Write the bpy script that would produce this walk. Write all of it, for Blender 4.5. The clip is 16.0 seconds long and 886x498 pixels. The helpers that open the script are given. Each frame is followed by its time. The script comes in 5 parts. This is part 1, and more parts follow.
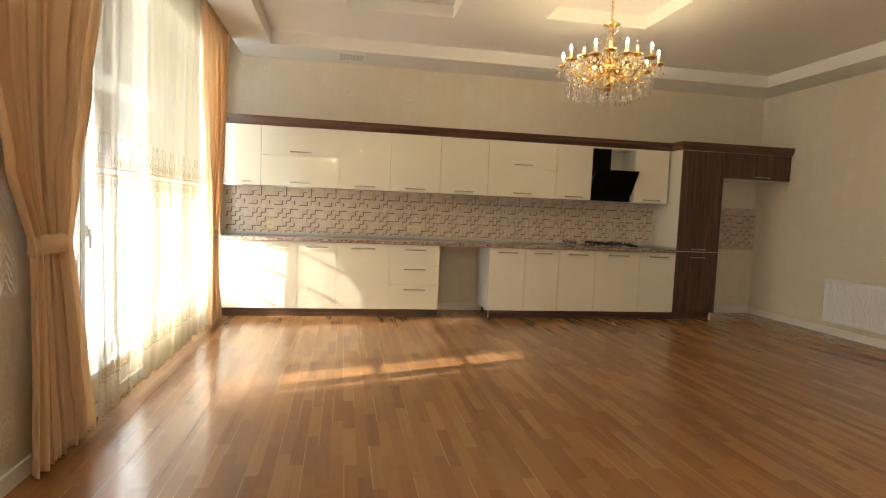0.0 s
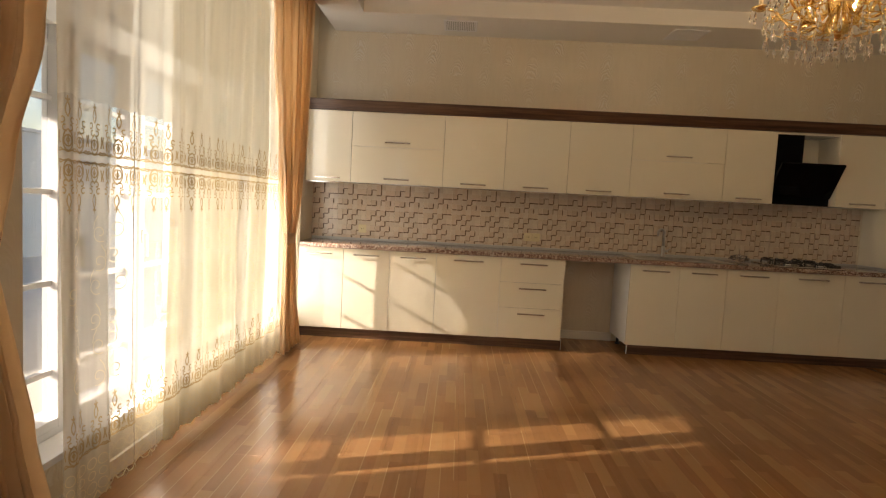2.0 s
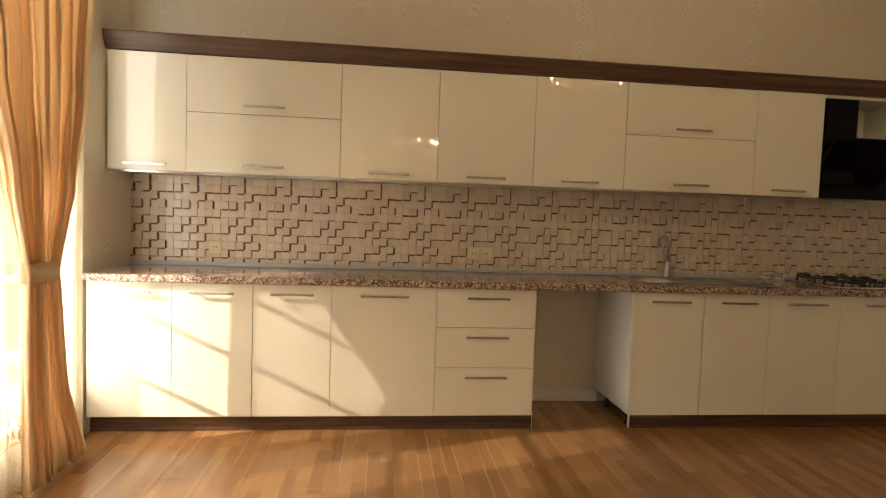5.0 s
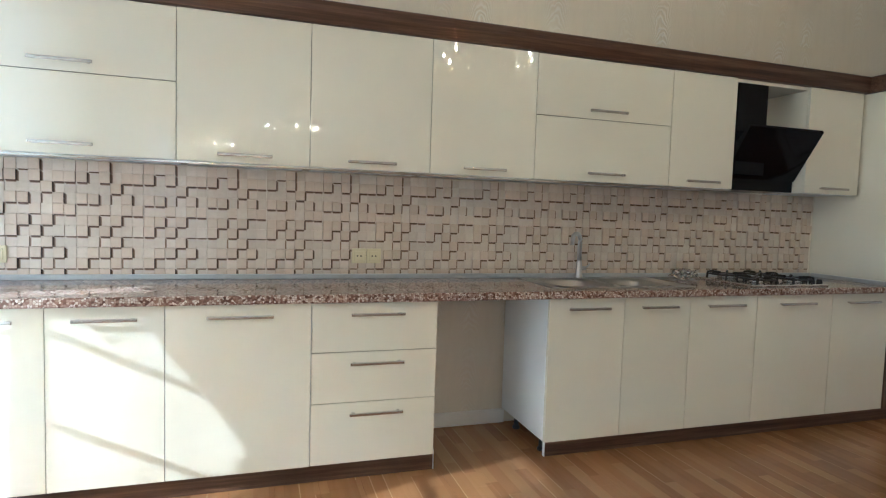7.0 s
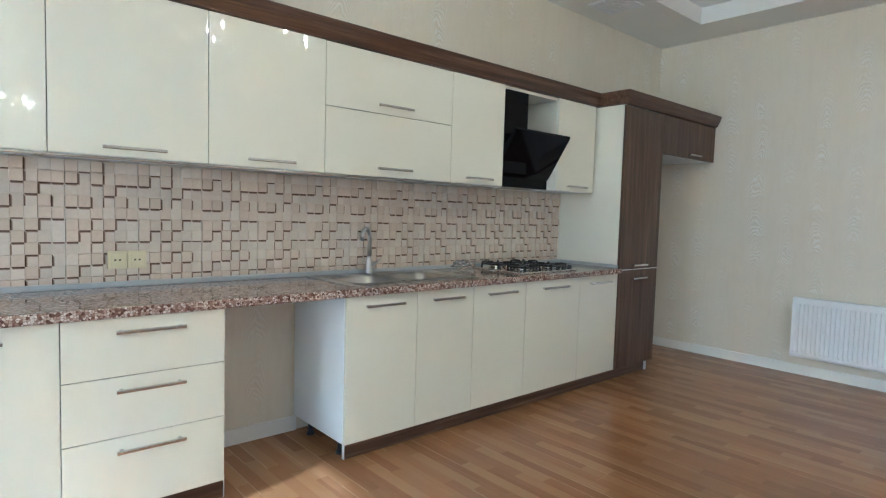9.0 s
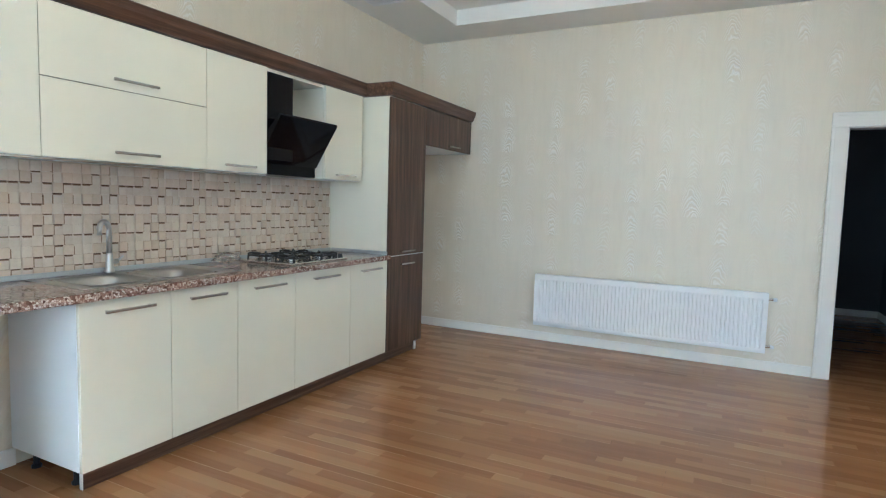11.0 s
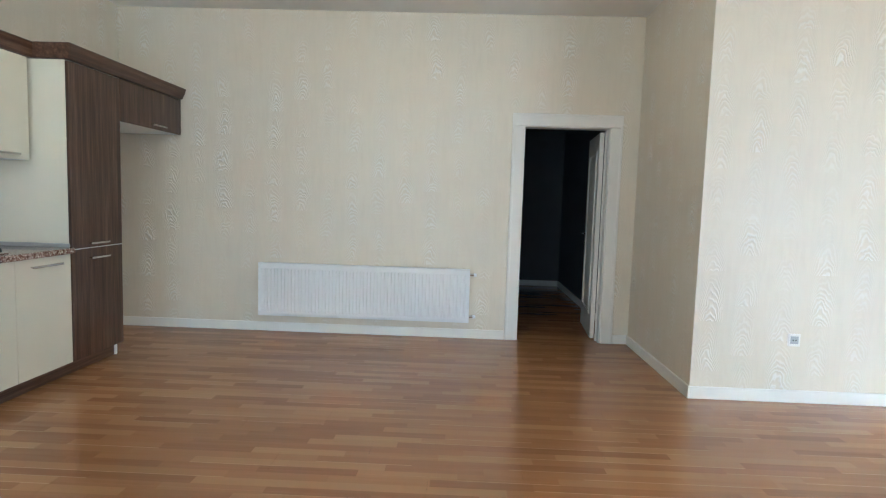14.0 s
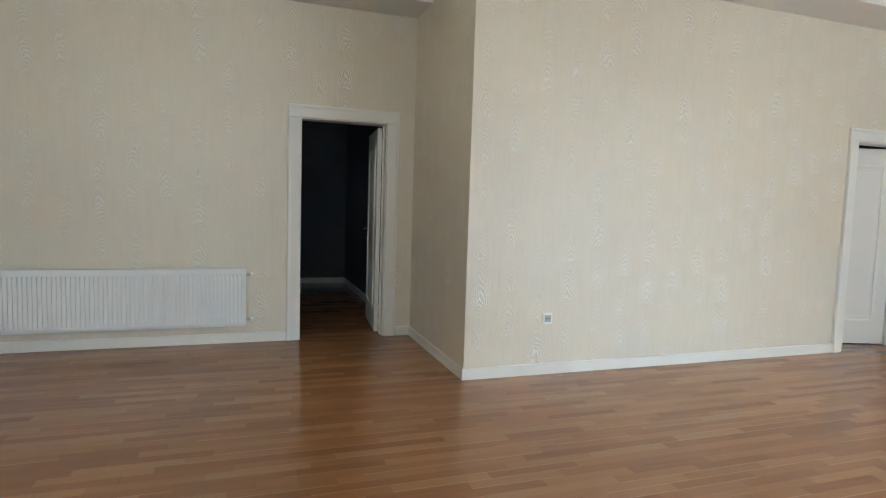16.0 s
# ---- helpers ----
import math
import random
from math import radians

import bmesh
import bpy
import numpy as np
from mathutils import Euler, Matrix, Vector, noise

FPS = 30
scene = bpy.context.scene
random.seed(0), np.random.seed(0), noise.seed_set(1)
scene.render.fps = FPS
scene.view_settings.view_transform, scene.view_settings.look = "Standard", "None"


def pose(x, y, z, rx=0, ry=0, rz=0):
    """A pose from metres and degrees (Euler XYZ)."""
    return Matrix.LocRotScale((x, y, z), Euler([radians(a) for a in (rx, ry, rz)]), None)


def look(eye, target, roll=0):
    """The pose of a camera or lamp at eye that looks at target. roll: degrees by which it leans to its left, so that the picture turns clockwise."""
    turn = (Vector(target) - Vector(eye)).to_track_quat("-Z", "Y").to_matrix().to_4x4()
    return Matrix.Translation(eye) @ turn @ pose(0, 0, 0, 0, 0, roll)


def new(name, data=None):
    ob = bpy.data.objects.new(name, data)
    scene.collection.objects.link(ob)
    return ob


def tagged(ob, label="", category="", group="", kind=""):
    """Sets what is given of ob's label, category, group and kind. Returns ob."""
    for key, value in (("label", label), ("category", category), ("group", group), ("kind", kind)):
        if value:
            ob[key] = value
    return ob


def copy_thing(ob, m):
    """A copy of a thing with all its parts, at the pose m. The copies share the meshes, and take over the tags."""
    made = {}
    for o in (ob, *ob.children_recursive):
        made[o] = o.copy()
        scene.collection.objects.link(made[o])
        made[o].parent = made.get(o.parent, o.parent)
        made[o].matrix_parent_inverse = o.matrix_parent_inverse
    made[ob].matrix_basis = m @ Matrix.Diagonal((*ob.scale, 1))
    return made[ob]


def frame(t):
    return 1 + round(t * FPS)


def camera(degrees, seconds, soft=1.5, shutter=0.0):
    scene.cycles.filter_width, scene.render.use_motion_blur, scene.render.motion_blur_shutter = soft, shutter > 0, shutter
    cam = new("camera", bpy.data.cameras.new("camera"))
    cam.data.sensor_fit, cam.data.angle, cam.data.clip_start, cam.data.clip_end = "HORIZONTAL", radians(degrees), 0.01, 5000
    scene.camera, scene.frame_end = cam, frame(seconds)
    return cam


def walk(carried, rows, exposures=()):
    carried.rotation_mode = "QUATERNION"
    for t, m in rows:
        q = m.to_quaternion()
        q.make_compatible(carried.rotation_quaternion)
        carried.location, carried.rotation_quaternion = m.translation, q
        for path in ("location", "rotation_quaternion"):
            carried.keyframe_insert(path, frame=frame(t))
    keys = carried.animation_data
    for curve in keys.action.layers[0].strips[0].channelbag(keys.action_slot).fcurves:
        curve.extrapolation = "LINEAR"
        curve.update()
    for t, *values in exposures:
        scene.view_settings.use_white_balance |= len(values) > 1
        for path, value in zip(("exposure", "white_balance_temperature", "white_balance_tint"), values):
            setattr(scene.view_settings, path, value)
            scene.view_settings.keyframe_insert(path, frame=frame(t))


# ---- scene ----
cam = camera(75.7, 16.0, soft=1.2)
PATH = [
    (0, (0.816, 0.686, 1.265), (1.166, 2.651, 1.129), 2.4),
    (0.5, (0.876, 1.029, 1.273), (1.163, 3.004, 1.141), 2.6),
    (1, (0.943, 1.344, 1.287), (1.079, 3.336, 1.166), 3.0),
    (1.5, (0.96, 1.657, 1.286), (0.974, 3.651, 1.137), 3.2),
    (2, (0.946, 1.983, 1.294), (0.896, 3.976, 1.14), 3.0),
    (2.5, (0.966, 2.304, 1.281), (0.85, 4.295, 1.122), 2.9),
    (3, (0.992, 2.626, 1.273), (0.86, 4.614, 1.106), 2.7),
    (3.5, (0.979, 2.96, 1.28), (0.957, 4.956, 1.143), 2.4),
    (4, (0.986, 3.29, 1.272), (1.057, 5.284, 1.131), 2.1),
    (4.2, (0.984, 3.437, 1.267), (1.086, 5.43, 1.14), 2.1),
    (6.3, (1.126, 4.513, 1.257), (1.554, 6.463, 1.141), 2.0),
    (6.5, (1.131, 4.552, 1.264), (1.601, 6.492, 1.141), 2.1),
    (7, (1.14, 4.632, 1.267), (1.745, 6.534, 1.14), 1.8),
    (7.5, (1.101, 4.704, 1.287), (1.893, 6.535, 1.148), 1.4),
    (8, (1.08, 4.738, 1.276), (2.036, 6.489, 1.144), 1.3),
    (8.5, (1.063, 4.77, 1.283), (2.184, 6.42, 1.147), 1.6),
    (9, (1.055, 4.805, 1.278), (2.37, 6.307, 1.15), 1.7),
    (9.2, (1.058, 4.82, 1.288), (2.446, 6.253, 1.153), 1.8),
    (11.3, (1.111, 4.753, 1.313), (2.934, 5.561, 1.153), 1.5),
    (11.5, (1.11, 4.739, 1.314), (2.96, 5.484, 1.154), 1.4),
    (12, (1.117, 4.686, 1.324), (3.018, 5.286, 1.159), 1.4),
    (12.5, (1.135, 4.688, 1.315), (3.077, 5.134, 1.145), 1.5),
    (13, (1.15, 4.682, 1.306), (3.119, 4.988, 1.133), 1.7),
    (13.5, (1.163, 4.631, 1.303), (3.147, 4.814, 1.129), 1.7),
    (14, (1.185, 4.56, 1.287), (3.176, 4.622, 1.117), 1.8),
    (14.5, (1.194, 4.52, 1.271), (3.185, 4.429, 1.103), 1.9),
    (15, (1.195, 4.472, 1.266), (3.171, 4.218, 1.097), 1.9),
    (15.5, (1.218, 4.46, 1.263), (3.16, 4.014, 1.096), 2.0),
    (16, (1.254, 4.459, 1.261), (3.139, 3.809, 1.106), 1.8),
]

GRADE = [  # seconds, stops, kelvin, tint
    (0.0, 1.52, 6650, 7), (0.5, 1.33, 6650, 9), (1.0, 1.10, 6950, 11), (1.5, 0.92, 7250, 13), (2.0, 0.74, 7600, 15), (2.5, 0.58, 8250, 18), (3.0, 0.50, 8950, 20), (3.5, 0.52, 9500, 24),
    (4.2, 0.60, 9150, 21), (5.2, 1.12, 7200, 11), (6.3, 1.58, 5200, 3), (7.0, 1.74, 4820, 1), (8.0, 2.04, 4520, 0), (9.2, 2.27, 4350, -2), (11.3, 2.48, 4330, -2), (14.0, 2.36, 4500, -1), (16.0, 1.84, 4740, -1),
]
walk(cam, [(t, look(eye, target, roll)) for t, eye, target, roll in PATH], GRADE)

# ---------------------------------------------------------------- light
SUN_WAY = Vector((1.0, 0.325, -0.49)).normalized()
world = bpy.data.worlds.new("sky")
scene.world = world
world.use_nodes = True
wn = world.node_tree.nodes
sky = wn.new("ShaderNodeTexSky")
sky.sky_type = "NISHITA"
sky.sun_disc = False
sky.sun_elevation = math.asin(-SUN_WAY.z)
sky.sun_rotation = math.atan2(-SUN_WAY.x, -SUN_WAY.y)
world.node_tree.links.new(sky.outputs["Color"], wn["Background"].inputs["Color"])
wn["Background"].inputs["Strength"].default_value = 0.10

sun_data = bpy.data.lights.new("sun", "SUN")
sun_data.energy, sun_data.angle, sun_data.color = 5.0, radians(0.6), (1.0, 0.94, 0.86)
sun = new("sun", sun_data)
sun.matrix_basis = look(-SUN_WAY * 30, (0, 0, 0))


def window_glow(name, where, way, wide, high, watts, colour):
    data = bpy.data.lights.new(name, "AREA")
    data.shape, data.size, data.size_y, data.energy, data.color = "RECTANGLE", wide, high, watts, colour
    ob = new(name, data)
    ob.matrix_basis = look(where, Vector(where) + Vector(way))
    return ob


# area lamps standing in for sky light in the openings of the windows
SKYLIGHT = (0.93, 0.97, 1.0)
window_glow("window_daylight", (-0.60, 5.79, 1.50), (1, 0, 0), 2.68, 2.46, 35, SKYLIGHT)
# tilted up and north to brighten the door wall, in place of ground bounce
window_glow("window_daylight", (-0.84, -0.75, 1.52), (1, 0.55, 0.6), 2.5, 2.4, 12, SKYLIGHT)

# ---------------------------------------------------------------- materials


def mat(name, rough=0.5, metal=0.0, colour=(0.8, 0.8, 0.8), coat=0.0):
    m = bpy.data.materials.new(name)
    m.use_nodes = True
    b = m.node_tree.nodes["Principled BSDF"]
    b.inputs["Base Color"].default_value = (*colour, 1)
    b.inputs["Roughness"].default_value = rough
    b.inputs["Metallic"].default_value = metal
    b.inputs["Coat Weight"].default_value = coat
    b.inputs["Coat Roughness"].default_value = 0.03
    return m


class Nodes:
    """Short hand for building a node tree."""

    def __init__(self, m):
        self.t = m.node_tree
        self.b = m.node_tree.nodes["Principled BSDF"]

    def add(self, kind, **ins):
        n = self.t.nodes.new("ShaderNode" + kind)
        return n

    def link(self, a, b):
        self.t.links.new(a, b)

    def val(self, socket, v):
        if isinstance(v, bpy.types.NodeSocket):
            self.link(v, socket)
        else:
            socket.default_value = v

    def math(self, op, a, b=0.0, c=0.0, clamp=False):
        n = self.add("Math")
        n.operation, n.use_clamp = op, clamp
        for s, v in zip(n.inputs, (a, b, c)):
            self.val(s, v)
        return n.outputs[0]

    def noise(self, vec, scale, detail=3, rough=0.5):
        n = self.add("TexNoise")
        self.val(n.inputs["Vector"], vec)
        n.inputs["Scale"].default_value, n.inputs["Detail"].default_value = scale, detail
        n.inputs["Roughness"].default_value = rough
        return n.outputs["Fac"]

    def scaled(self, vec, s, offset=None):
        n = self.add("Mapping")
        self.val(n.inputs["Vector"], vec)
        n.inputs["Scale"].default_value = s
        if offset is not None:
            self.val(n.inputs["Location"], offset)
        return n.outputs[0]

    def ramp(self, fac, stops):
        n = self.add("ValToRGB")
        self.val(n.inputs[0], fac)
        el = n.color_ramp.elements
        while len(el) < len(stops):
            el.new(0.5)
        for e, (p, c) in zip(el, stops):
            e.position, e.color = p, (*c, 1)
        return n.outputs[0]

    def mix(self, fac, a, b, blend="MIX"):
        n = self.add("Mix")
        n.data_type, n.blend_type = "RGBA", blend
        self.val(n.inputs[0], fac)
        for i, v in ((6, a), (7, b)):
            self.val(n.inputs[i], v if isinstance(v, bpy.types.NodeSocket) else (*v, 1))
        return n.outputs[2]

    def bump(self, height, strength, dist=0.01):
        n = self.add("Bump")
        n.inputs["Strength"].default_value, n.inputs["Distance"].default_value = strength, dist
        self.val(n.inputs["Height"], height)
        self.link(n.outputs[0], self.b.inputs["Normal"])

    def place(self):
        return self.add("NewGeometry").outputs["Position"]

    def local(self):
        return self.add("TexCoord").outputs["Object"]

    def rand(self):
        return self.add("ObjectInfo").outputs["Random"]

    def split(self, v):
        n = self.add("SeparateXYZ")
        self.val(n.inputs[0], v)
        return n.outputs

    def join(self, x, y, z):
        n = self.add("CombineXYZ")
        for s, v in zip(n.inputs, (x, y, z)):
            self.val(s, v)
        return n.outputs[0]


def wallpaper():
    m = mat("wallpaper", 0.55)
    k = Nodes(m)
    p = k.place()
    x, y, z = k.split(p)
    u = k.math("ADD", x, y)
    wob = k.noise(p, 2.3, 2)
    cell = k.math("ADD", k.math("DIVIDE", u, 0.245), k.math("MULTIPLY", wob, 0.5))
    col = k.math("FLOOR", cell)
    f = k.math("SUBTRACT", k.math("FRACT", cell), 0.5)
    a = k.math("ABSOLUTE", f)
    # nested feather arches that climb each column, broken into plumes
    shift = k.math("MULTIPLY", k.math("FRACT", k.math("MULTIPLY", col, 0.618)), 7.0)
    fine = k.noise(k.scaled(p, (13, 13, 8)), 1.0, 2)
    plume = k.math("FRACT", k.math("ADD", k.math("DIVIDE", z, 0.34), shift))
    phase = k.math("ADD", k.math("MULTIPLY", z, 150.0), k.math("MULTIPLY", k.math("MULTIPLY", a, a), 230.0))
    phase = k.math("ADD", k.math("ADD", phase, shift), k.math("MULTIPLY", fine, 26.0))
    arc = k.math("MULTIPLY", k.math("ADD", k.math("SINE", phase), 1.0), 0.5)
    arc = k.math("POWER", arc, 1.5)
    side = k.math("SUBTRACT", 1.25, k.math("MULTIPLY", a, 3.1), clamp=True)
    taper = k.math("MULTIPLY", k.math("SUBTRACT", 1.0, plume), 1.7, clamp=True)
    blot = k.noise(k.join(k.math("MULTIPLY", col, 3.7), 0.0, k.math("ADD", z, shift)), 1.9, 2)
    blot = k.math("ADD", 0.14, k.math("MULTIPLY", k.math("SUBTRACT", blot, 0.42), 4.0, clamp=True), clamp=True)
    fig = k.math("MULTIPLY", k.math("MULTIPLY", k.math("MULTIPLY", arc, side), blot), taper)
    vein = k.noise(k.scaled(p, (30, 30, 5.0)), 1.0, 4)
    cream = k.mix(k.noise(p, 0.7, 2), (0.70, 0.622, 0.485), (0.75, 0.682, 0.555))
    cream = k.mix(k.math("MULTIPLY", k.math("SUBTRACT", vein, 0.45), 0.6, clamp=True), cream, (0.57, 0.50, 0.385))
    ground = k.math("MULTIPLY", k.math("MULTIPLY", side, blot), k.math("SUBTRACT", 1.0, arc))
    cream = k.mix(k.math("MULTIPLY", ground, 0.12), cream, (0.54, 0.46, 0.34))
    k.link(k.mix(k.math("MULTIPLY", fig, 0.7), cream, (0.86, 0.84, 0.79)), k.b.inputs["Base Color"])
    k.link(k.math("SUBTRACT", 0.42, k.math("MULTIPLY", fig, 0.16)), k.b.inputs["Roughness"])
    k.b.inputs["Specular IOR Level"].default_value = 0.85
    k.bump(k.math("ADD", fig, k.math("MULTIPLY", vein, 0.4)), 0.42, 0.008)
    return m


def plain_paint(name, colour, rough=0.5, bump=0.08):
    m = mat(name, rough)
    k = Nodes(m)
    p = k.place()
    big = k.noise(p, 1.3, 2)
    k.link(k.mix(big, [c * 0.96 for c in colour], colour), k.b.inputs["Base Color"])
    k.link(k.math("ADD", rough - 0.05, k.math("MULTIPLY", k.noise(p, 6, 3), 0.1)), k.b.inputs["Roughness"])
    k.bump(k.noise(p, 130, 2), bump, 0.002)
    return m


def laminate():
    """Three-strip oak laminate: the print of short strips on each board, seams along y."""
    m = mat("oak_laminate", 0.3)
    k = Nodes(m)
    p = k.place()
    x, y, z = k.split(p)
    strip = k.math("DIVIDE", k.math("ADD", x, 10.0), 0.065)
    col = k.math("FLOOR", strip)
    off = k.math("MULTIPLY", k.math("FRACT", k.math("MULTIPLY", col, 0.7548)), 3.0)
    along = k.math("ADD", k.math("DIVIDE", k.math("ADD", y, 20.0), 0.47), off)
    row = k.math("FLOOR", along)
    w = k.add("TexWhiteNoise")
    w.noise_dimensions = "2D"
    k.link(k.join(col, row, 0.0), w.inputs["Vector"])
    tone = w.outputs["Value"]
    base = k.ramp(tone, [(0.0, (0.255, 0.119, 0.044)), (0.35, (0.300, 0.146, 0.056)), (0.7, (0.345, 0.172, 0.067)), (1.0, (0.395, 0.206, 0.084))])
    gv = k.join(k.math("MULTIPLY", x, 38.0), k.math("ADD", k.math("MULTIPLY", y, 3.0), k.math("MULTIPLY", tone, 40.0)), k.math("MULTIPLY", tone, 9.0))
    grain = k.noise(gv, 1.0, 2, 0.4)
    base = k.mix(k.math("MULTIPLY", k.math("SUBTRACT", grain, 0.45), 0.6, clamp=True), base, (0.22, 0.10, 0.045), "MIX")
    base = k.mix(0.14, base, k.ramp(grain, [(0.3, (0.24, 0.11, 0.05)), (0.75, (0.47, 0.27, 0.145))]))
    # pale sapwood line along some strips
    fx = k.math("FRACT", strip)
    fy = k.math("FRACT", along)
    w2 = k.add("TexWhiteNoise")
    w2.noise_dimensions = "2D"
    k.link(k.join(col, k.math("ADD", row, 57.0), 0.0), w2.inputs["Vector"])
    pale = k.math("MULTIPLY", k.math("GREATER_THAN", w2.outputs["Value"], 0.72), k.math("LESS_THAN", fx, 0.075))
    base = k.mix(k.math("MULTIPLY", pale, 0.42), base, (0.60, 0.39, 0.20))
    edge = k.math("MAXIMUM", k.math("LESS_THAN", fx, 0.025), k.math("LESS_THAN", fy, 0.006))
    base = k.mix(k.math("MULTIPLY", edge, 0.06), base, (0.13, 0.06, 0.03))
    k.link(base, k.b.inputs["Base Color"])
    dull = k.noise(p, 1.1, 3)
    k.link(k.math("ADD", 0.17, k.math("ADD", k.math("MULTIPLY", grain, 0.03), k.math("MULTIPLY", dull, 0.05))), k.b.inputs["Roughness"])
    k.b.inputs["Specular IOR Level"].default_value = 0.45
    return m


def walnut(name, along="z"):
    m = mat(name, 0.42)
    k = Nodes(m)
    p = k.place()
    s = (28, 28, 1.2) if along == "z" else (1.2, 28, 34)
    n1 = k.noise(k.scaled(p, s), 1.0, 6, 0.7)
    n2 = k.noise(k.scaled(p, tuple(c * 3.5 for c in s)), 1.0, 3)
    lift = 1.45 if along == "z" else 1.7
    shades = ((0.3, (0.018, 0.009, 0.006)), (0.46, (0.055, 0.026, 0.015)), (0.6, (0.10, 0.054, 0.031)), (0.78, (0.22, 0.130, 0.075)))
    col = k.ramp(n1, [(q, tuple(c * lift for c in rgb)) for q, rgb in shades])
    k.link(k.mix(k.math("MULTIPLY", n2, 0.5), col, (0.02, 0.010, 0.006)), k.b.inputs["Base Color"])
    k.bump(n2, 0.1, 0.001)
    return m


def gloss_cream():
    m = mat("gloss_cream_lacquer", 0.12, coat=0.7)
    k = Nodes(m)
    p = k.place()
    k.link(k.mix(k.noise(p, 1.7, 2), (0.755, 0.715, 0.585), (0.795, 0.76, 0.635)), k.b.inputs["Base Color"])
    k.link(k.math("ADD", 0.012, k.math("MULTIPLY", k.noise(p, 5, 3), 0.012)), k.b.inputs["Roughness"])
    k.b.inputs["Coat Roughness"].default_value = 0.006
    k.b.inputs["Specular IOR Level"].default_value = 0.4
    k.bump(k.noise(p, 2.2, 1), 0.02, 0.02)
    return m


def mosaic_top():
    m = mat("mosaic_laminate", 0.09)
    k = Nodes(m)
    p = k.place()
    v = k.add("TexVoronoi")
    v.inputs["Scale"].default_value = 105
    v.inputs["Randomness"].default_value = 0.75
    k.link(p, v.inputs["Vector"])
    r, g, b = k.split(v.outputs["Color"])
    col = k.ramp(r, [(0.0, (0.08, 0.04, 0.032)), (0.25, (0.22, 0.125, 0.095)), (0.5, (0.37, 0.26, 0.21)), (0.8, (0.55, 0.455, 0.39)), (1.0, (0.68, 0.60, 0.53))])
    v2 = k.add("TexVoronoi")
    v2.feature = "DISTANCE_TO_EDGE"
    v2.inputs["Scale"].default_value = 105
    v2.inputs["Randomness"].default_value = 0.75
    k.link(p, v2.inputs["Vector"])
    k.link(k.mix(k.math("LESS_THAN", v2.outputs["Distance"], 0.06), col, (0.16, 0.09, 0.06)), k.b.inputs["Base Color"])
    k.bump(k.noise(p, 60, 2), 0.03, 0.002)
    return m


def tile_print(name, lo, hi):
    m = mat(name, 0.2)
    k = Nodes(m)
    p = k.place()
    t = k.noise(p, 45, 4, 0.7)
    isl = k.add("NewGeometry").outputs["Random Per Island"]
    c = k.mix(k.math("ADD", k.math("MULTIPLY", t, 0.6), k.math("MULTIPLY", isl, 0.4)), lo, hi)
    k.link(c, k.b.inputs["Base Color"])
    k.bump(t, 0.08, 0.002)
    return m


def cloth(name, colour, through_share, weave=900):
    m = mat(name, 0.85)
    k = Nodes(m)
    p = k.place()
    k.link(k.mix(k.noise(p, 8, 3), [c * 0.9 for c in colour], colour), k.b.inputs["Base Color"])
    k.b.inputs["Sheen Weight"].default_value = 0.25
    k.bump(k.noise(p, weave, 1), 0.15, 0.001)
    tr = k.add("BsdfTranslucent")
    tr.inputs["Color"].default_value = (*colour, 1)
    mixer = k.add("MixShader")
    mixer.inputs[0].default_value = through_share
    k.link(k.b.outputs[0], mixer.inputs[1])
    k.link(tr.outputs[0], mixer.inputs[2])
    k.link(mixer.outputs[0], k.t.nodes["Material Output"].inputs["Surface"])
    return m


def sheer_cloth(name, colour, clear, diffuse=0.55, vary=0.12, folds=(30, 30, 2)):
    m = mat(name, 0.9)
    k = Nodes(m)
    p = k.place()
    k.b.inputs["Base Color"].default_value = (0.92, 0.89, 0.79, 1)
    k.b.inputs["Specular IOR Level"].default_value = 0.1
    tr = k.add("BsdfTranslucent")
    tr.inputs["Color"].default_value = (*colour, 1)
    see = k.add("BsdfTransparent")
    m1 = k.add("MixShader")
    m1.inputs[0].default_value = 1 - diffuse
    k.link(k.b.outputs[0], m1.inputs[1])
    k.link(tr.outputs[0], m1.inputs[2])
    m2 = k.add("MixShader")
    k.link(k.math("ADD", clear - vary / 2, k.math("MULTIPLY", k.noise(k.scaled(p, folds), 1.0, 2), vary), clamp=True), m2.inputs[0])
    k.link(m1.outputs[0], m2.inputs[1])
    k.link(see.outputs[0], m2.inputs[2])
    k.link(m2.outputs[0], k.t.nodes["Material Output"].inputs["Surface"])
    return m


def glow(name, colour, strength):
    m = mat(name, 0.4, colour=colour)
    b = m.node_tree.nodes["Principled BSDF"]
    b.inputs["Emission Color"].default_value = (*colour, 1)
    b.inputs["Emission Strength"].default_value = strength
    return m


def glass(name, rough=0.0):
    m = mat(name, rough, colour=(1, 1, 1))
    b = m.node_tree.nodes["Principled BSDF"]
    b.inputs["Transmission Weight"].default_value = 1.0
    b.inputs["IOR"].default_value = 1.45
    return m


def brushed(name, colour, rough):
    m = mat(name, rough, 1.0, colour)
    k = Nodes(m)
    n = k.noise(k.scaled(k.place(), (8, 60, 60)), 1.0, 3)
    k.link(k.math("ADD", rough - 0.06, k.math("MULTIPLY", n, 0.14)), k.b.inputs["Roughness"])
    return m


